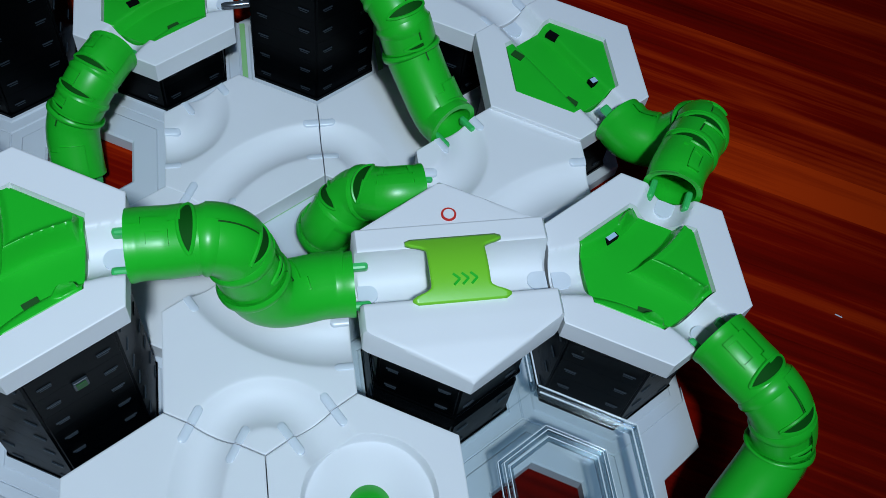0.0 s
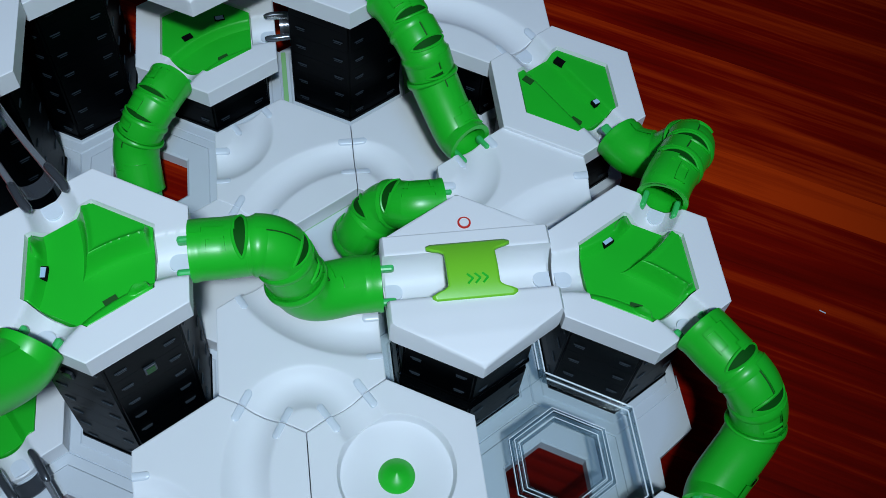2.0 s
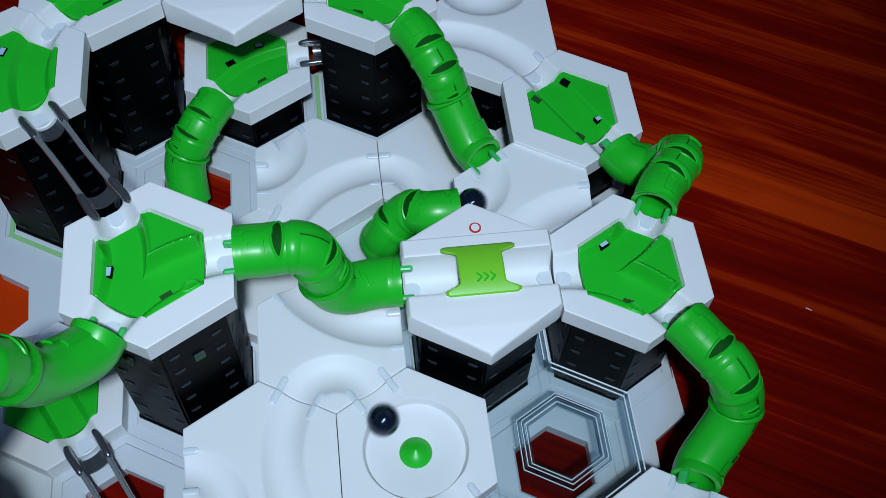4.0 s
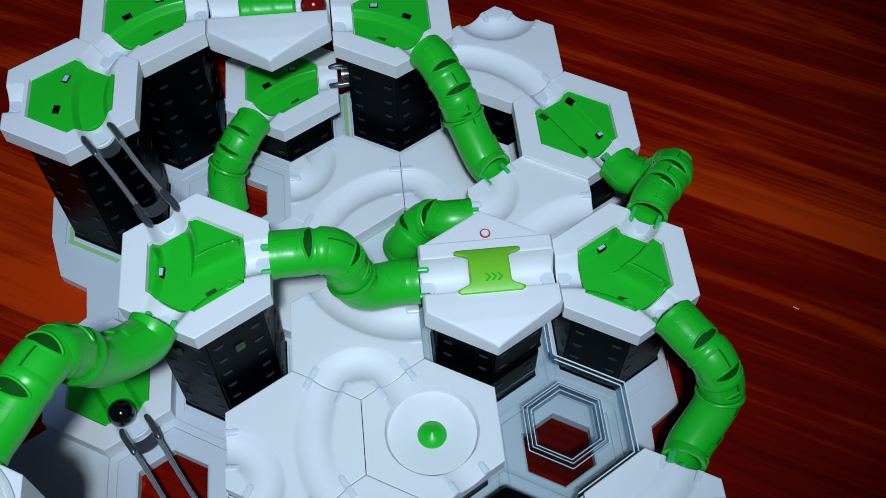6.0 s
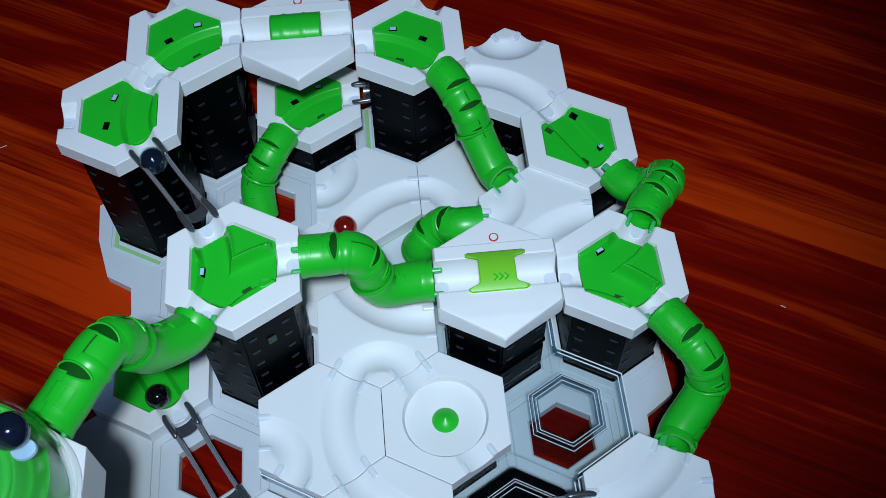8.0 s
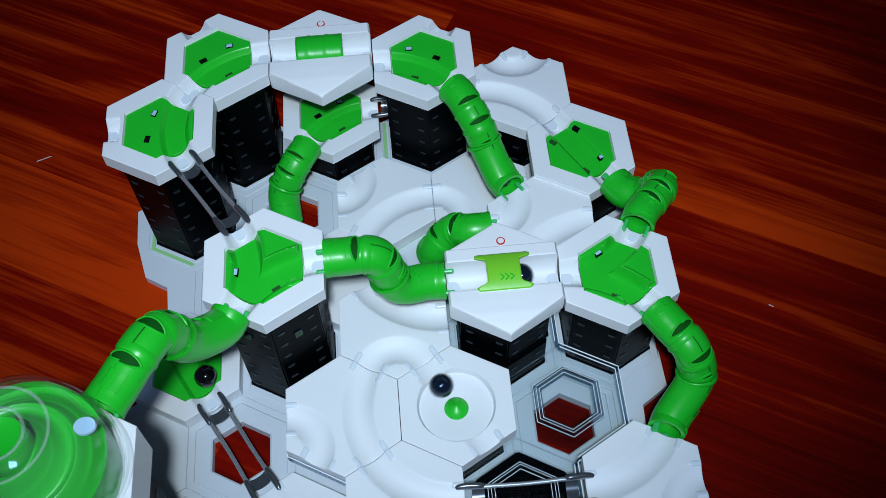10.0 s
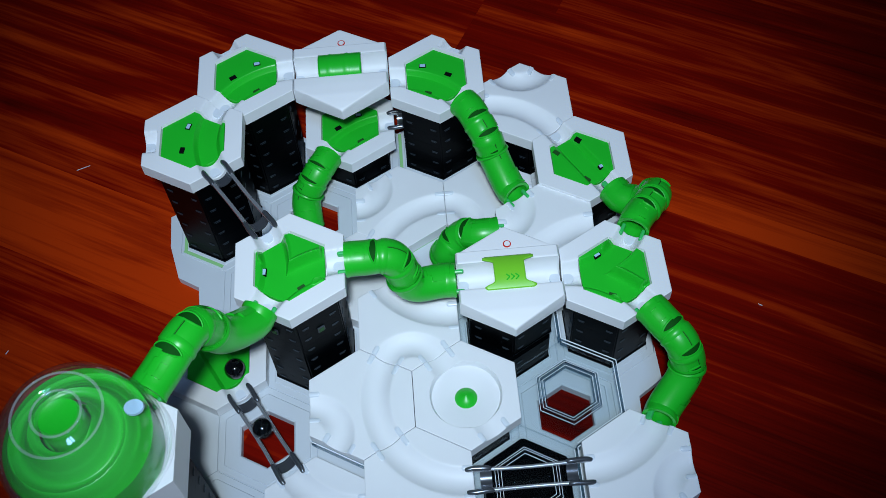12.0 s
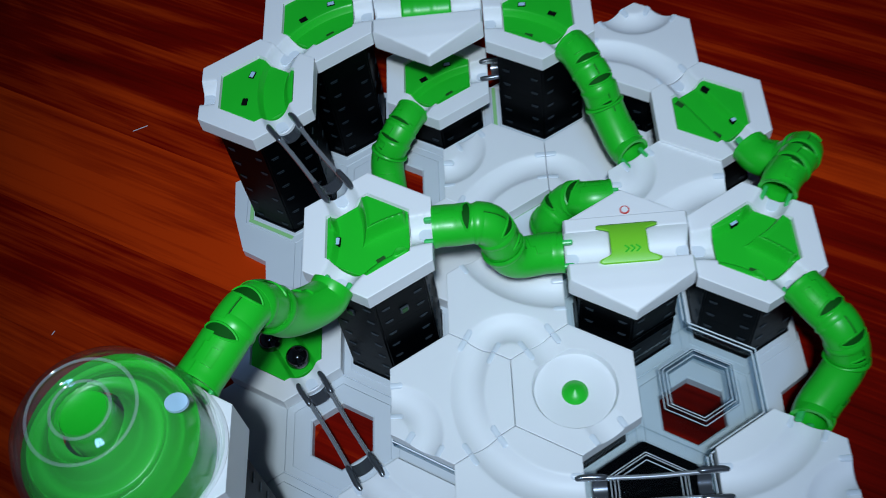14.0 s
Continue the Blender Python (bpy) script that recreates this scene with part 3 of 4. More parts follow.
def boards(fl):
    """Long boards side by side; alpha of the object colour holds each board's tone, with some of the light's falloff
    painted in.
    """
    rng = random.Random(4)
    width, angle = 0.070, -29.0
    turn = Matrix.Rotation(radians(angle), 4, "Z")
    # wood tones that also paint the floor brighter in the west, dimmer in the east
    west = {0: 0.78, 1: 0.32, 2: 0.38, 3: 0.26, 4: 0.30, -1: 0.42, -2: 0.60, -3: 0.50}
    east = {1: 0.04, 4: 0.24, 5: 0.16, 0: 0.0, -1: 0.0, -2: 0.04, -3: 0.0}
    rows = []
    for r in range(-36, 37):
        joint, low = (rng.random() - 0.5) * 0.06, -0.009 + width * r
        plain = 0.08 + 0.25 * rng.random()
        rows.append((joint - 1.3, low, low + width, west.get(r, plain)))
        if r == 2:
            rows.append((joint + 1.3, low, low + 0.065, 0.26))
        elif r == 3:
            # one narrow light strip beside a wider board
            rows += [(joint + 1.3, low - 0.005, low + 0.015, 0.86), (joint + 1.3, low + 0.015, low + width, 0.42)]
        else:
            rows.append((joint + 1.3, low, low + width, east.get(r, plain * 0.7)))
    half = 1.749
    for x, low, high, tone in rows:
        place = turn @ pose(x, (low + high) / 2, FLOOR_Z - 0.0025 - rng.random() * 0.0001)
        bm = bmesh.new()
        box(bm, 2.5999, high - low - 0.0001, 0.005, Matrix())
        back_turn = place.inverted()
        for n in (Vector((1, 0, 0)), Vector((-1, 0, 0)), Vector((0, 1, 0)), Vector((0, -1, 0))):
            cut_made = bmesh.ops.bisect_plane(bm, geom=bm.verts[:] + bm.edges[:] + bm.faces[:], plane_co=back_turn @ (n * half), plane_no=back_turn.to_3x3() @ n, clear_outer=True)
            bmesh.ops.contextual_create(bm, geom=[e for e in cut_made["geom_cut"] if isinstance(e, bmesh.types.BMEdge)])
        if not bm.faces:
            bm.free()
            continue
        b = part("board", bm, WOOD, fl)
        b.color = (1, 1, 1, tone)
        b.matrix_local = place


# Base plate: one board of hexagon cells with holes.
CELLS = [(-0.5 + k, 3) for k in range(4)] + [(-1 + k, 2) for k in range(5)] + [(-0.5 + k, 1) for k in range(4)] + [(-1 + k, 0) for k in range(5)] \
    + [(-1.5 + k, -1) for k in range(5)] + [(-1 + k, -2) for k in range(5)] + [(-0.5 + k, -3) for k in range(4)]


FILLED = [(-1.5, -1), (0.5, 1), (1.5, 1), (0.5, -1), (1, -2), (1, 0)]


def base_plate():
    t = thing("base_plate", Matrix(), "pale grey honeycomb base board lying on the wooden floor", "base board")
    for i, j in CELLS:
        c = at(i, j)
        bm = bmesh.new()
        rings = []
        if (i, j) in FILLED:
            prism(bm, hexagon(1.0, c), FLOOR_Z, BASE_Z - 0.0004)
            part("cell", bm, PLATE, t)
            continue
        for s, z in ((1.0, FLOOR_Z), (1.0, BASE_Z - 0.0012), (0.985, BASE_Z - 0.0006), (0.86, BASE_Z - 0.0006), (0.84, BASE_Z), (0.56, BASE_Z), (0.53, BASE_Z - 0.0008), (0.53, FLOOR_Z)):
            rings.append([bm.verts.new((x, y, z)) for x, y in hexagon(s, c)])
        for a, b in zip(rings, rings[1:]):
            for k in range(6):
                bm.faces.new((a[k], a[(k + 1) % 6], b[(k + 1) % 6], b[k]))
        part("cell", bm, PLATE, t)
    for poly in ([(3.0, -0.667), (3.5, -0.333), (3.51, -0.22), (3.52, -0.67), (3.26, -0.87), (3.25, -1.10), (3.0, -1.2)],
                 [(-1.0, 1.333), (-1.5, 1.667), (-1.62, 1.78), (-1.51, 1.30), (-1.28, 1.13), (-1.26, 0.80), (-1.45, 0.62), (-1.0, 0.667)],
                 [(-1.5, 1.667), (-1.5, 2.333), (-1.64, 2.25), (-1.62, 1.78)]):
        bm = bmesh.new()
        pts = [tuple(at(i, j))[:2] for i, j in poly]
        area = sum(a[0] * b[1] - b[0] * a[1] for a, b in zip(pts, pts[1:] + pts[:1]))
        prism(bm, pts if area > 0 else pts[::-1], FLOOR_Z, BASE_Z - 0.001)
        part("tab", bm, PLATE, t)
    for a, b in (((-1.44, 2.30), (-1.44, 1.70)), ((-1.46, 1.69), (-1.02, 1.40)), ((1.03, 2.70), (1.03, 3.30)), ((1.04, 1.36), (1.46, 1.64)), ((1.97, 2.70), (1.97, 3.3))):
        p, q = at(*a), at(*b)
        bm = bmesh.new()
        box(bm, (q - p).length, 0.0022, 0.0008, Matrix.Translation((p + q) / 2 + Vector((0, 0, BASE_Z + 0.0001))) @ Matrix.Rotation(math.atan2((q - p).y, (q - p).x), 4, "Z"), 0.0002)
        part("green_line", bm, PALE, t, "pale green border line")
    return t


LEVEL = [(1, 0), (2, 0), (0.5, -1), (1.5, -1), (2.5, -1), (1, -2), (2, -2)]


def clear_level():
    t = thing("clear_level_plate", Matrix(), "transparent plastic seven-cell level plate on black towers", "level plate")
    top = -0.0126
    for i, j in LEVEL:
        c = at(i, j)
        bm = bmesh.new()
        prism(bm, hexagon(1.0, c), top - 0.0020, top)
        cell = part("cell", bm, CLEAR, t)
        # each clear rim carries a thin pale strip as its painted highlight
        for s, low, high in ((0.60, 0.0002, 0.0016), (0.545, 0.0008, 0.0032), (0.485, 0.0002, 0.0022)):
            for name, wide, lo, hi, mat in (("rim", 0.036, low, high, CLEAR_EDGE), ("rim_highlight", 0.009, high, high + 0.0003, LIT_EDGE)):
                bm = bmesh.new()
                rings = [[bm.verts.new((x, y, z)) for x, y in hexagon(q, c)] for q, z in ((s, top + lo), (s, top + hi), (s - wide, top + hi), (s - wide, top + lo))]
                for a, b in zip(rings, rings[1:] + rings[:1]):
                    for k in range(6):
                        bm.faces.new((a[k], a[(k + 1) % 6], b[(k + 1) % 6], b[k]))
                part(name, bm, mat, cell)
    # the outer wall of the plate, cell side by cell side
    for i, j in LEVEL:
        for a in range(0, 360, 60):
            n = (i + math.cos(radians(a)), j + (1 if a in (60, 120) else -1 if a in (240, 300) else 0))
            n = (i + {0: 1, 60: 0.5, 120: -0.5, 180: -1, 240: -0.5, 300: 0.5}[a], n[1])
            if n in LEVEL:
                continue
            bm = bmesh.new()
            box(bm, 0.0016, RAD, 0.0060, Matrix.Translation(at(i, j, top - 0.001)) @ Matrix.Rotation(radians(a), 4, "Z") @ pose(AP - 0.0008, 0, 0), 0.0004)
            wall = part("edge_wall", bm, CLEAR_EDGE, t)
            # two pale strips paint the light caught along the wall's top
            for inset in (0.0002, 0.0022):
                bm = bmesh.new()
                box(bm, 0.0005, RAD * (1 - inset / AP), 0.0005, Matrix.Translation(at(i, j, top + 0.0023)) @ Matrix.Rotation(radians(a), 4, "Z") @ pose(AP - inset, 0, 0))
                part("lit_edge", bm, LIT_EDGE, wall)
    return t


# Dome launcher.
def lathe(name, profile, segs=72):
    verts, faces = [], []
    for r, z in profile:
        verts += [(r * math.cos(2 * math.pi * k / segs), r * math.sin(2 * math.pi * k / segs), z) for k in range(segs)]
    for q in range(len(profile) - 1):
        for k in range(segs):
            k2 = (k + 1) % segs
            faces.append((q * segs + k, q * segs + k2, (q + 1) * segs + k2, (q + 1) * segs + k))
    return mesh_from(name, verts, faces, limit=40)


def terrace(r, a):
    """Height of the spiral cone: terraces that climb once round."""
    s = (0.0305 - r) / 0.0195 * 1.75 - a / (2 * np.pi)
    f = s - np.floor(s)
    ease = np.clip((f - 0.62) / 0.38, 0, 1)
    return 0.0045 * (np.floor(s) + ease * ease * (3 - 2 * ease) + a / (2 * np.pi)) + 0.0195 - 0.0026 * np.sin(np.pi * np.clip(f / 0.62, 0, 1))


def dome_tile():
    t = thing("dome_launcher", Matrix.Translation(spot("dome")), "white hexagon launcher with green spiral cone under a clear dome", "marble launcher")
    part("body", hex_field("body", lambda x, y: np.where(np.hypot(x, y) < 0.0285, -0.002, 0.0) + np.minimum(cut(x, y, [("stub", 60)]), 0), thick=0.026), WHITE, t)
    na, nr = 144, 48
    verts, faces = [], []
    for k in range(na + 1):
        a = 2 * np.pi * k / na
        for q in range(nr + 1):
            r = 0.0305 - 0.0195 * q / nr
            z = float(terrace(np.array(r), np.array(min(a, 2 * np.pi - 1e-6))))
            verts.append((r * math.cos(a + radians(75)), r * math.sin(a + radians(75)), min(max(z, 0.012), 0.034) + 0.0045 * max(0.0, (0.020 - r) / 0.009) - 0.004 * max(0.0, (r - 0.026) / 0.0045)))
    for k in range(na):
        for q in range(nr):
            o = k * (nr + 1) + q
            faces.append((o, o + nr + 1, o + nr + 2, o + 1))
    part("spiral", mesh_from("spiral", verts, faces, limit=60), GREEN, t, "green spiral cone")
    wall = [(0.0305 * math.cos(radians(75 + 2.5 * k)), 0.0305 * math.sin(radians(75 + 2.5 * k)), max(0.009, float(terrace(np.array(0.0305), np.array(2 * np.pi * min(k, 143.99) / 144))))) for k in range(145)]
    part("spiral_wall", mesh_from("spiral_wall", wall + [(x, y, -0.001) for x, y, z in wall], [(k, 145 + k, 146 + k, k + 1) for k in range(144)]), GREEN, t)
    part("hub", lathe("hub", [(0.0140, 0.0150), (0.0110, 0.0158), (0.0093, 0.0165), (0.0090, 0.0265), (0.0084, 0.0274), (0.0070, 0.0270), (0.004, 0.0266), (0.0001, 0.0265)]), GREEN, t)
    dome = [(0.0330, 0.0010), (0.0340, 0.008), (0.0336, 0.016), (0.0318, 0.025), (0.0285, 0.0335), (0.0240, 0.0400), (0.0196, 0.0436), (0.0186, 0.0452), (0.0174, 0.0452),
            (0.0164, 0.0436), (0.0130, 0.0420), (0.0110, 0.0430), (0.0104, 0.0462), (0.0092, 0.0462), (0.0090, 0.0420)]
    shell = dome + [(r - 0.0011, z - 0.0010) for r, z in dome[::-1]]
    part("dome", lathe("dome", shell + shell[:1]), VEIL, t, "clear domed cover with an open ring")
    part("lip_ring", lathe("lip_ring", [(0.0186, 0.0454), (0.0180, 0.0460), (0.0174, 0.0454), (0.0180, 0.0450), (0.0186, 0.0454)]), RIM, t)
    part("top_ring", lathe("top_ring", [(0.0104, 0.0464), (0.0098, 0.0470), (0.0092, 0.0464), (0.0098, 0.0460), (0.0104, 0.0464)]), RIM, t)
    collar = part("collar", lathe("collar", [(0.0285, 0.0), (0.0300, 0.0012), (0.0290, 0.0020), (0.0278, 0.0012), (0.0285, 0.0)]), WHITE, t)
    for ob in t.children:
        if ob.name.split(".")[0] in ("dome", "lip_ring", "top_ring", "spiral", "spiral_wall", "hub"):
            ob.location, ob.scale = (-0.0070, -0.0028, 0.0005), (1.06, 1.06, {"hub": 1.58, "spiral": 1.22, "spiral_wall": 1.22}.get(ob.name.split(".")[0], 1.04))
        if ob.name.split(".")[0] in ("dome", "lip_ring", "top_ring"):
            ob.visible_shadow = False
    bm = bmesh.new()
    bmesh.ops.create_cone(bm, cap_ends=True, segments=32, radius1=0.0044, radius2=0.0042, depth=0.0012, matrix=Matrix.Translation((0.0200, 0.0045, 0.0325)) @ Matrix.Diagonal((1.0, 0.85, 1, 1)))
    part("release_button", bm, GLAZE, t, "pale oval release button")
    bm = bmesh.new()
    bmesh.ops.create_cone(bm, cap_ends=True, segments=24, radius1=0.0024, radius2=0.0024, depth=0.0004, matrix=Matrix.Translation((-0.017, -0.0225, 0.0003)))
    part("badge", bm, RED, t, "small round red print")
    return t


# ---- the place ----
room_floor = floor_and_room()
base_plate()

TOWERS = ("fork_west", "fork_east", "top_west", "top_north", "top_east", "under_bridge", "white_east", "north_east", "straight", "south_east")
for name in TOWERS:
    x, y, z = SPOT[name]
    tower(x, y, BASE_Z, z - THICK, windows=((300, 0.0), (240, -0.002)) if name == "fork_west" else ())
tower(*SPOT["dome"][:2], BASE_Z, SPOT["dome"][2] - 0.026)
tower(*SPOT["bridge_low"][:2], -0.0126, SPOT["bridge_low"][2] - THICK)
for i, j in ((2, 0), (1.5, -1), (2, -2), (1, -2)):
    tower(*at(i, j)[:2], BASE_Z, -0.0146, "short stack of black plastic spacers under the clear plate")

WIN = GLAZE
insert_tile("fork_west", [("bend", 180), ("bend", 300)], (0, 120, 240), "white hexagon junction tile with green three-way inlay", [(-0.0145, -0.001, 85, WIN), (0.006, -0.0125, 30, DEEP)], [(0.0062, 0.0115)])
insert_tile("fork_east", [("bend", 120), ("bend", 240)], (180, 60, 300), "white hexagon junction tile with green forked inlay", [(-0.008, 0.0125, 30, WIN), (-0.003, -0.0140, -25, DEEP)], [(0.0130, -0.0005)])
bridge_tile("bridge_low", False, "white hexagon bridge tile with lime saddle over its channel")
bridge_tile("bridge_high", True, "white hexagon bridge tile with green cover")
insert_tile("top_west", [("bend", 0), ("stub", 180)], (60, 300, 180), "white hexagon curve tile with green inlay", [(-0.003, 0.010, 70, WIN), (-0.006, -0.008, 80, PIT), (0.011, 0.001, 85, PIT)])
insert_tile("top_north", [("bend", 300), ("stub", 120)], (0, 240, 120), "white hexagon curve tile with green inlay and corner notch", [(0.007, 0.008, 10, WIN), (-0.008, -0.002, 30, PIT), (0.007, -0.0125, 30, DEEP)])
insert_tile("top_east", [("bend", 240), ("stub", 60)], (180, 300, 60), "white hexagon curve tile with green inlay on a tall tower", [(-0.008, 0.008, -5, WIN), (0.008, -0.001, -30, PIT), (-0.006, -0.0125, -20, DEEP)])
insert_tile("under_bridge", [("bend", 300)], (0, 240), "white hexagon curve tile with green inlay under the bridge", [(0.006, 0.008, 10, WIN), (-0.008, -0.002, 30, PIT), (0.007, -0.0125, 30, DEEP)])
insert_tile("straight", [("line", 120)], (120, 300), "white hexagon straight tile with green half-pipe inlay", [(0.000, 0.0155, -45, PIT), (0.012, -0.0065, 25, WIN), (-0.0155, 0.006, -45, DEEP), (0.001, -0.0155, -45, DEEP)])
insert_tile("low_west", [("line", 120)], (120, 300), "low white hexagon tile with green inlay")

plain_tile("north_east", [("bend", 240), ("tight", 90)], (300, 180, 60, 120), "white hexagon tile with curved channel and corner ring")
plain_tile("white_west", [("bend", 300), ("tight", 150)], (0, 240, 120, 180), "white hexagon tile with wide curved channel")
plain_tile("white_mid", [("tight", 210), ("tight", 30)], (180, 240, 0, 60), "white hexagon tile with two corner channels")
plain_tile("white_east", [("tight", 150), ("bend", 300)], (120, 180, 0, 240), "white hexagon tile with corner channel below a tube")
plain_tile("hub", [("bend", 60), ("tight", 270)], (0, 120, 240, 300), "white hexagon tile with wide and tight channels")
plain_tile("long_bend", [("bend", 0), ("tight", 210)], (60, 300, 180, 240), "white hexagon tile with long curved channel")
plain_tile("south_bend", [("bend", 60)], (120, 0), "white hexagon tile with curved channel to the wire rail")
plain_tile("south_east", [("bend", 120), ("tight", 330)], (60, 180, 0, 300), "white hexagon tile with curved channel below the long tube")
plain_tile("low_mid", [("bend", 120)], (60, 180), "low white hexagon tile with curved channel under the tubes")
plain_tile("low_south", [("bend", 60)], (120, 0), "low white hexagon tile with curved channel")


def bowl(x, y):
    r = np.hypot(x, y)
    z = -0.0036 * np.clip((0.0208 - r) / 0.0011, 0, 1) - 0.0034 * np.clip(1 - r / 0.0197, 0, 1)
    z = z + 0.0004 * np.exp(-((r - 0.0216) / 0.0004) ** 2)
    lane = np.zeros_like(x)
    for a in (120, 300):
        u = x * math.cos(radians(a)) + y * math.sin(radians(a))
        lane = np.minimum(lane, np.where(u > 0.012, groove(line_distance(x, y, a), 0.0085, 0.0030), 0))
    return np.minimum(z, lane)


catcher = plain_tile("catcher", [], (120, 300), "white hexagon catcher tile with round bowl and green cone", bowl, 170)
part("cone", lathe("cone", [(0.0066, -0.0085), (0.0066, -0.0060), (0.0062, -0.0052), (0.0032, -0.0034), (0.0001, -0.0022)], 48), GREEN, catcher, "small green cone in the bowl")
clear_level()
dome_tile()


def run(a, a_angle, b, b_angle, middle):
    """Tube points from one tile's side to another's, straight at both ends; middle holds columns, rows and shares of the fall."""
    p, q = mouth(a, a_angle, 1.02), mouth(b, b_angle, 1.02)
    return [p, p + side(a_angle, 0.30)] + [at(i, j, p.z + (q.z - p.z) * f) for i, j, f in middle] + [q + side(b_angle, 0.30), q]


tube("west_to_bridge", run("fork_west", 0, "bridge_low", 180, [(0.93, 0.04, 0.05), (1.08, -0.02, 0.80)]), "bright green bent tube between two tiles")
p = mouth("under_bridge", 240)
tube("to_base", [p, p + side(240, 0.35), at(0.06, 2.19, -0.010), at(-0.04, 2.06, -0.021), at(-0.04, 1.84, -0.035)], "green bent tube dropping to the base board")
tube("to_white", run("top_east", 300, "white_east", 120, [(1.95, 2.06, 0.18), (2.02, 1.93, 0.54)]), "green bent tube dropping to a white tile")
p, q = mouth("white_east", 180), mouth("white_mid", 240)
tube("under_low", [p, p + side(180, 0.4), at(1.62, 1.06, 0.000), at(1.46, 1.00, -0.013), at(1.47, 1.14, -0.030), q], "green bent tube curling under the bridge")
tube("loop", run("straight", 300, "fork_east", 60, [(3.47, 1.17, 0.15), (3.60, 1.08, 0.72)]), "green bent tube looping up beside the floor", reverse=True)
tube("east_drop", run("fork_east", 300, "south_east", 60, [(3.51, -0.88, 0.11), (3.57, -1.05, 0.57)]), "long green bent tube dropping beside the board")
tube("dome_to_west", run("dome", 60, "fork_west", 240, [(-0.66, -1.04, 0.03), (-0.53, -0.87, 0.65)]), "green bent tube joining the dome launcher")

rail(mouth("top_west", 300), mouth("fork_west", 120), "grey wire rail between two tall tiles")
rail(mouth("low_west", 300), mouth("low_south", 120), "grey wire rail over the base board")
rail(mouth("south_bend", 0), mouth("south_east", 180), "grey wire rail over the clear plate")
rail(mouth("under_bridge", 0), mouth("under_bridge", 0, 1.4), "short grey wire rail into the tower")


# Marbles and their ways.
INLAID = ("fork_west", "fork_east", "top_west", "top_north", "top_east", "under_bridge", "straight", "low_west")
BALL = 0.0066


def lane(name, a, b):
    """The way of a marble over a tile from side a to side b."""
    c = Vector(SPOT[name]) + Vector((0, 0, -0.0014 if name in INLAID else -0.0018 if "bridge" in name else 0.0028))
    gap = (b - a) % 360
    if gap == 180:
        ends = side(a), side(b)
        return [c + ends[0].lerp(ends[1], k / 12) for k in range(13)]
    turn = 1 if gap < 180 else -1
    wide = gap in (120, 240)
    mid = a + turn * (60 if wide else 30)
    far, r, sweep_deg = (2 * AP, AP * math.tan(radians(60)), 60) if wide else (RAD, AP * math.tan(radians(30)), 120)
    o = Vector((far * math.cos(radians(mid)), far * math.sin(radians(mid)), 0))
    start = math.atan2((side(a) - o).y, (side(a) - o).x)
    stop = math.atan2((side(b) - o).y, (side(b) - o).x)
    delta = (stop - start + math.pi) % (2 * math.pi) - math.pi
    return [c + o + Vector((r * math.cos(start + delta * k / 12), r * math.sin(start + delta * k / 12), 0)) for k in range(13)]


def swirl(turns, r0, r1):
    c = spot("catcher", 0, 0, 0.0012)
    return [c + Vector(((r0 + (r1 - r0) * k / 40) * math.cos(radians(120) + turns * 2 * math.pi * k / 40), (r0 + (r1 - r0) * k / 40) * math.sin(radians(120) + turns * 2 * math.pi * k / 40), 0)) for k in range(41)]


NEST = spot("dome", 0, 0, 0.0385) + Vector((0.0170, 0.0090, 0))
START = [NEST, spot("dome", 0, 0, 0.020) + side(60, 0.7), mouth("dome", 60, 0.98)]


def east_way(t, fork):
    """Dome, west fork, bridge, east fork: t holds the times at which each begins, and the last one's end."""
    return [(t[0], t[1], RUNS["dome_to_west"]), (t[1], t[2], lane("fork_west", 240, 0)), (t[2], t[3], RUNS["west_to_bridge"]),
            (t[3], t[4], lane("bridge_low", 180, 0)), (t[4], t[5], lane("fork_east", 180, fork))]


def south_way(t):
    return [(t[0], t[1], RUNS["east_drop"]), (t[1], t[2], lane("south_east", 60, 180)), (t[2], t[3], [mouth("south_east", 180), mouth("south_bend", 0)]),
            (t[3], t[4], lane("south_bend", 0, 120)), (t[4], t[5], lane("long_bend", 300, 60)), (t[5], t[6], lane("hub", 240, 300))]


def north_way(t):
    return [(t[0], t[1], RUNS["dome_to_west"]), (t[1], t[2], lane("fork_west", 240, 120)), (t[2], t[3], [mouth("fork_west", 120), mouth("top_west", 300)]),
            (t[3], t[4], lane("top_west", 300, 60)), (t[4], t[5], lane("top_north", 240, 0)), (t[5], t[6], lane("bridge_high", 180, 0)),
            (t[6], t[7], lane("top_east", 180, 300)), (t[7], t[8], RUNS["to_white"]), (t[8], t[9], lane("white_east", 120, 180)), (t[9], t[10], RUNS["under_low"]),
            (t[10], t[11], lane("white_mid", 240, 180)), (t[11], t[12], lane("white_west", 0, 240)),
            (t[12], t[12] + 0.45, lane("low_mid", 60, 180) + [at(-0.12, 0.98, -0.0375)])]


def loop_way(t):
    return [(t[0], t[1], RUNS["loop"][::-1]), (t[1], t[2], lane("straight", 300, 120)), (t[2], t[3], lane("north_east", 300, 180)),
            (t[3], t[4], [mouth("north_east", 180), mouth("under_bridge", 0, 1.4), mouth("under_bridge", 0)]), (t[4], t[5], lane("under_bridge", 0, 240)),
            (t[5], t[6], RUNS["to_base"])]


def marble(mat, label):
    t = new("marble", lathe("marble", [(max(1e-5, BALL * math.sin(math.pi * k / 24)), -BALL * math.cos(math.pi * k / 24)) for k in range(25)], 40))
    t.data.materials.append(mat)
    return tagged(t, label, "marble", "marbles")


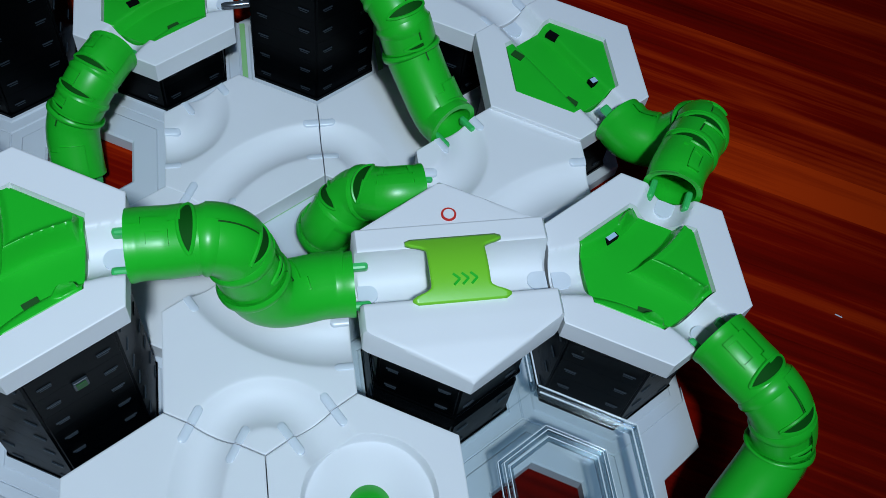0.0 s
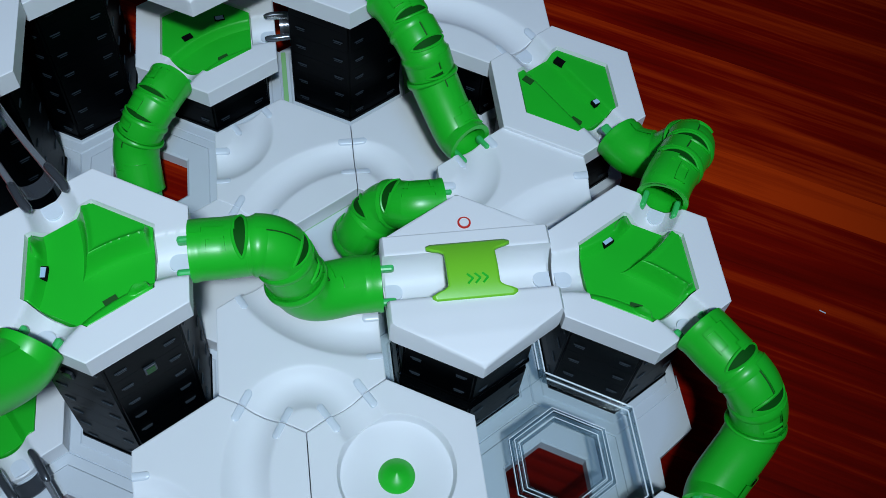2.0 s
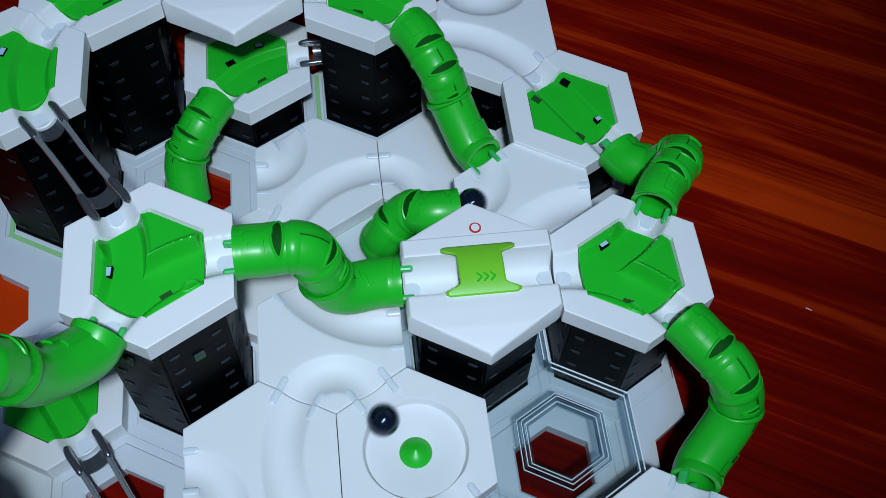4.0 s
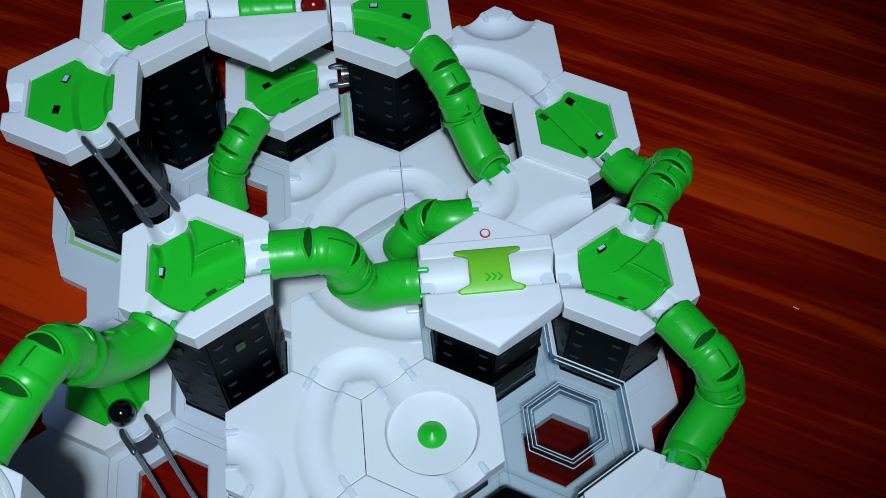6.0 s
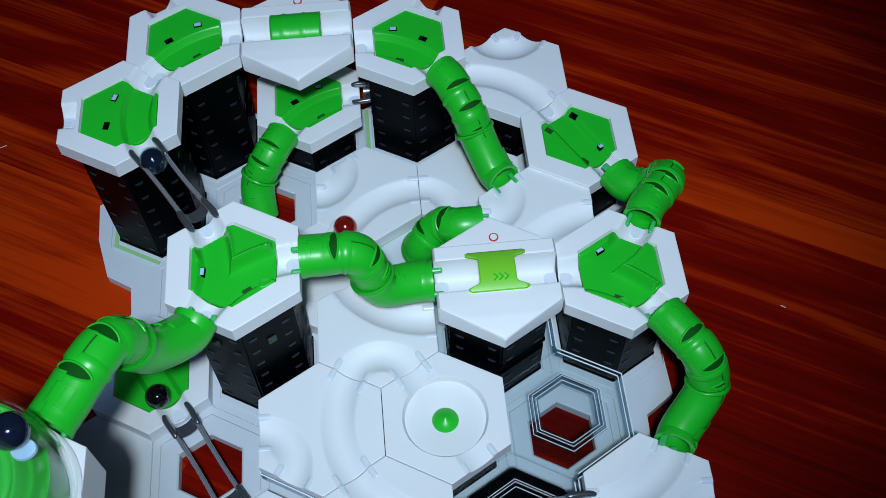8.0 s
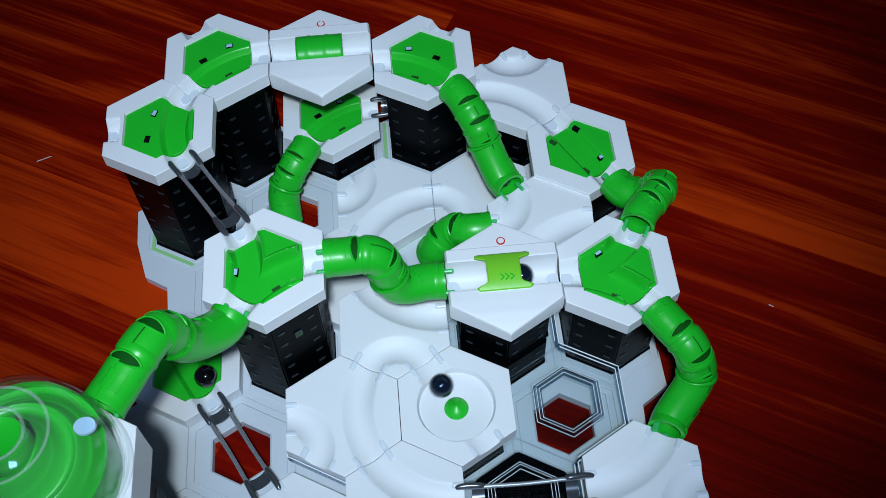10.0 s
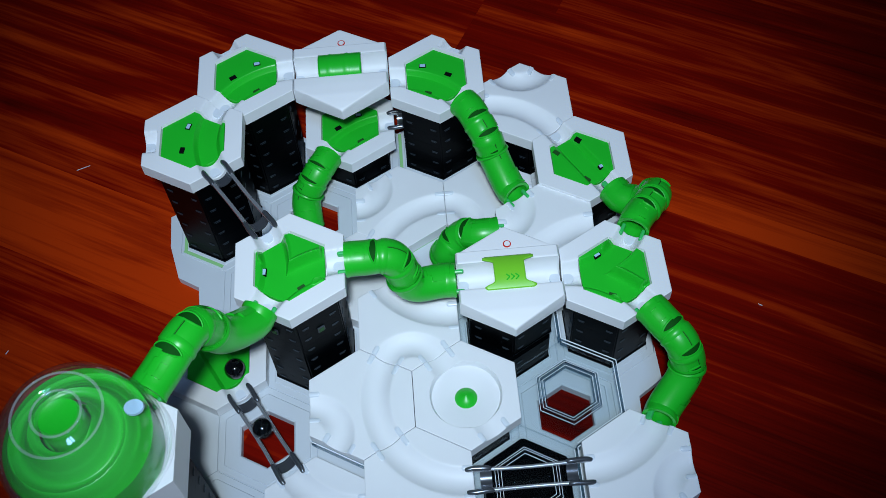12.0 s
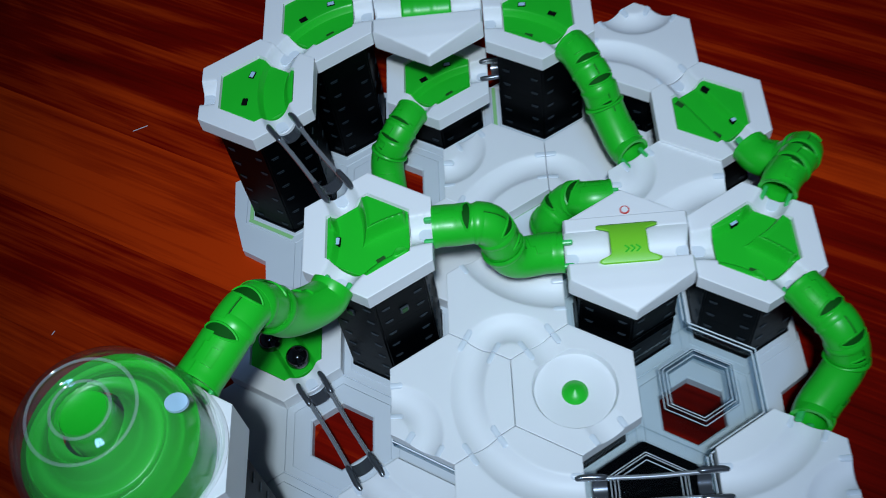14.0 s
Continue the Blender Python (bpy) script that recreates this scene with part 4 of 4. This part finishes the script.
def roll(ob, steps):
    """Rows along the steps (begin, end, points), at even speed in each; waits in between."""
    first = Vector(steps[0][2][0])
    rows, spin, last = [(0.0, first)], 0.0, first
    for t0, t1, pts in steps:
        pts = [Vector(p) for p in pts]
        lengths = [0.0]
        for a, b in zip(pts, pts[1:]):
            lengths.append(lengths[-1] + (b - a).length)
        count = max(1, round((t1 - t0) / 0.0667))
        for k in range(count + 1):
            want, n = lengths[-1] * k / count, 0
            while n < len(lengths) - 2 and lengths[n + 1] < want:
                n += 1
            u = (want - lengths[n]) / max(1e-9, lengths[n + 1] - lengths[n])
            t = t0 + (t1 - t0) * k / count
            if t > rows[-1][0] + 0.02:
                rows.append((t, pts[n].lerp(pts[n + 1], u)))
    if rows[-1][0] < 14.0:
        rows.append((14.0, rows[-1][1]))
    walk(ob, [(t, Matrix.Translation(p)) for t, p in rows])


def still(t0, t1, p):
    return (t0, t1, [p, Vector(p) + Vector((0, 0, 1e-5))])


LAST = spot("low_west") + Vector((0.0038, -0.0170, 0.0002))
REST = LAST + Vector((-0.0050, 0.0020, 0.0))
CREPT = LAST + Vector((0.0070, 0.0088, 0.0))
REST2 = LAST + Vector((-0.0125, 0.0190, 0.0))
END = LAST + Vector((0.0030, 0.0075, 0.0))
marbles = [marble(BALL_BLUE, "dark blue steel marble rolling on the track") for k in range(3)] + [marble(BALL_RED, "red steel marble rolling on the track") for k in range(2)] \
    + [marble(BALL_BLUE, "dark blue steel marble waiting in the dome") for k in range(2)] + [marble(BALL_BLACK, "black steel marble on the low tile") for k in range(2)]

for x, y, turn, long in ((-0.1663, 0.1710, 20, 0.010), (0.2846, 0.0131, -35, 0.003), (-0.2003, 0.0260, 60, 0.003)):
    bm = bmesh.new()
    box(bm, long, 0.0005, 0.0003, pose(x, y, FLOOR_Z + 0.0002, 0, 0, turn), 0.0001)
    tagged(part("dust_fleck", bm, TAB, None), "tiny pale fleck of dust on the wooden floor", "dust fleck", "dust flecks")

boards(room_floor)


def motions():
    down = spot("catcher", 0, 0, -0.022)
    bowl_in = spot("catcher", 0, 0, -0.0050)
    roll(marbles[0], east_way((0.0, 0.28, 0.61, 0.96, 1.20, 1.65), 300) + south_way((1.65, 2.2, 2.45, 2.78, 3.04, 3.29, 3.42))
         + [(3.42, 4.6, swirl(2.6, 0.022, 0.009)), (4.6, 4.9, [bowl_in, down])])
    roll(marbles[1], north_way((1.25, 1.55, 1.8, 2.05, 2.3, 2.65, 3.05, 3.4, 3.85, 4.02, 4.35, 4.6, 5.0)))
    roll(marbles[3], north_way((4.15, 4.45, 4.7, 4.95, 5.2, 5.62, 6.05, 6.42, 6.86, 7.05, 7.35, 7.60, 8.02)))
    roll(marbles[4], east_way((3.15, 3.45, 3.7, 4.05, 4.3, 4.6), 60) + loop_way((4.6, 5.18, 5.45, 5.8, 6.1, 6.32, 6.75)))
    roll(marbles[2], east_way((5.95, 6.28, 6.57, 6.97, 7.22, 7.72), 300) + south_way((7.72, 8.25, 8.5, 8.8, 9.05, 9.3, 9.45))
         + [(9.45, 10.25, swirl(2.1, 0.022, 0.003)), still(10.3, 10.54, bowl_in), (10.54, 10.68, [bowl_in, down])])
    roll(marbles[5], [still(0.0, 7.0, NEST + Vector((-0.0132, 0.0030, 0.0))), (7.0, 7.15, START)] + north_way((7.15, 7.55, 7.8, 8.02, 8.27, 8.6, 9.2, 9.6, 10.05, 10.22, 10.5, 10.75, 11.15)))
    roll(marbles[6], [still(0.0, 8.6, NEST), (8.6, 8.8, START)] + east_way((8.8, 9.12, 9.4, 9.8, 10.1, 10.62), 60) + loop_way((10.62, 11.26, 11.54, 11.86, 12.10, 12.3, 12.7)))
    roll(marbles[7], [(5.3, 5.62, lane("low_south", 0, 120)), (5.62, 5.95, [mouth("low_south", 120), mouth("low_west", 300)]), (5.95, 6.15, [mouth("low_west", 300), REST2]),
                      (6.3, 6.42, [REST2, REST]), (7.4, 8.0, [REST, REST + Vector((0.0050, 0.0010, 0))]),
                      (8.0, 9.2, [REST + Vector((0.0050, 0.0010, 0)), CREPT]), still(9.2, 12.25, CREPT), (12.28, 12.42, [CREPT, REST2])])
    roll(marbles[8], [(11.45, 11.68, lane("low_south", 0, 120)), (11.68, 12.26, [mouth("low_south", 120), mouth("low_west", 300)]), (12.26, 12.46, [mouth("low_west", 300), END])])


motions()
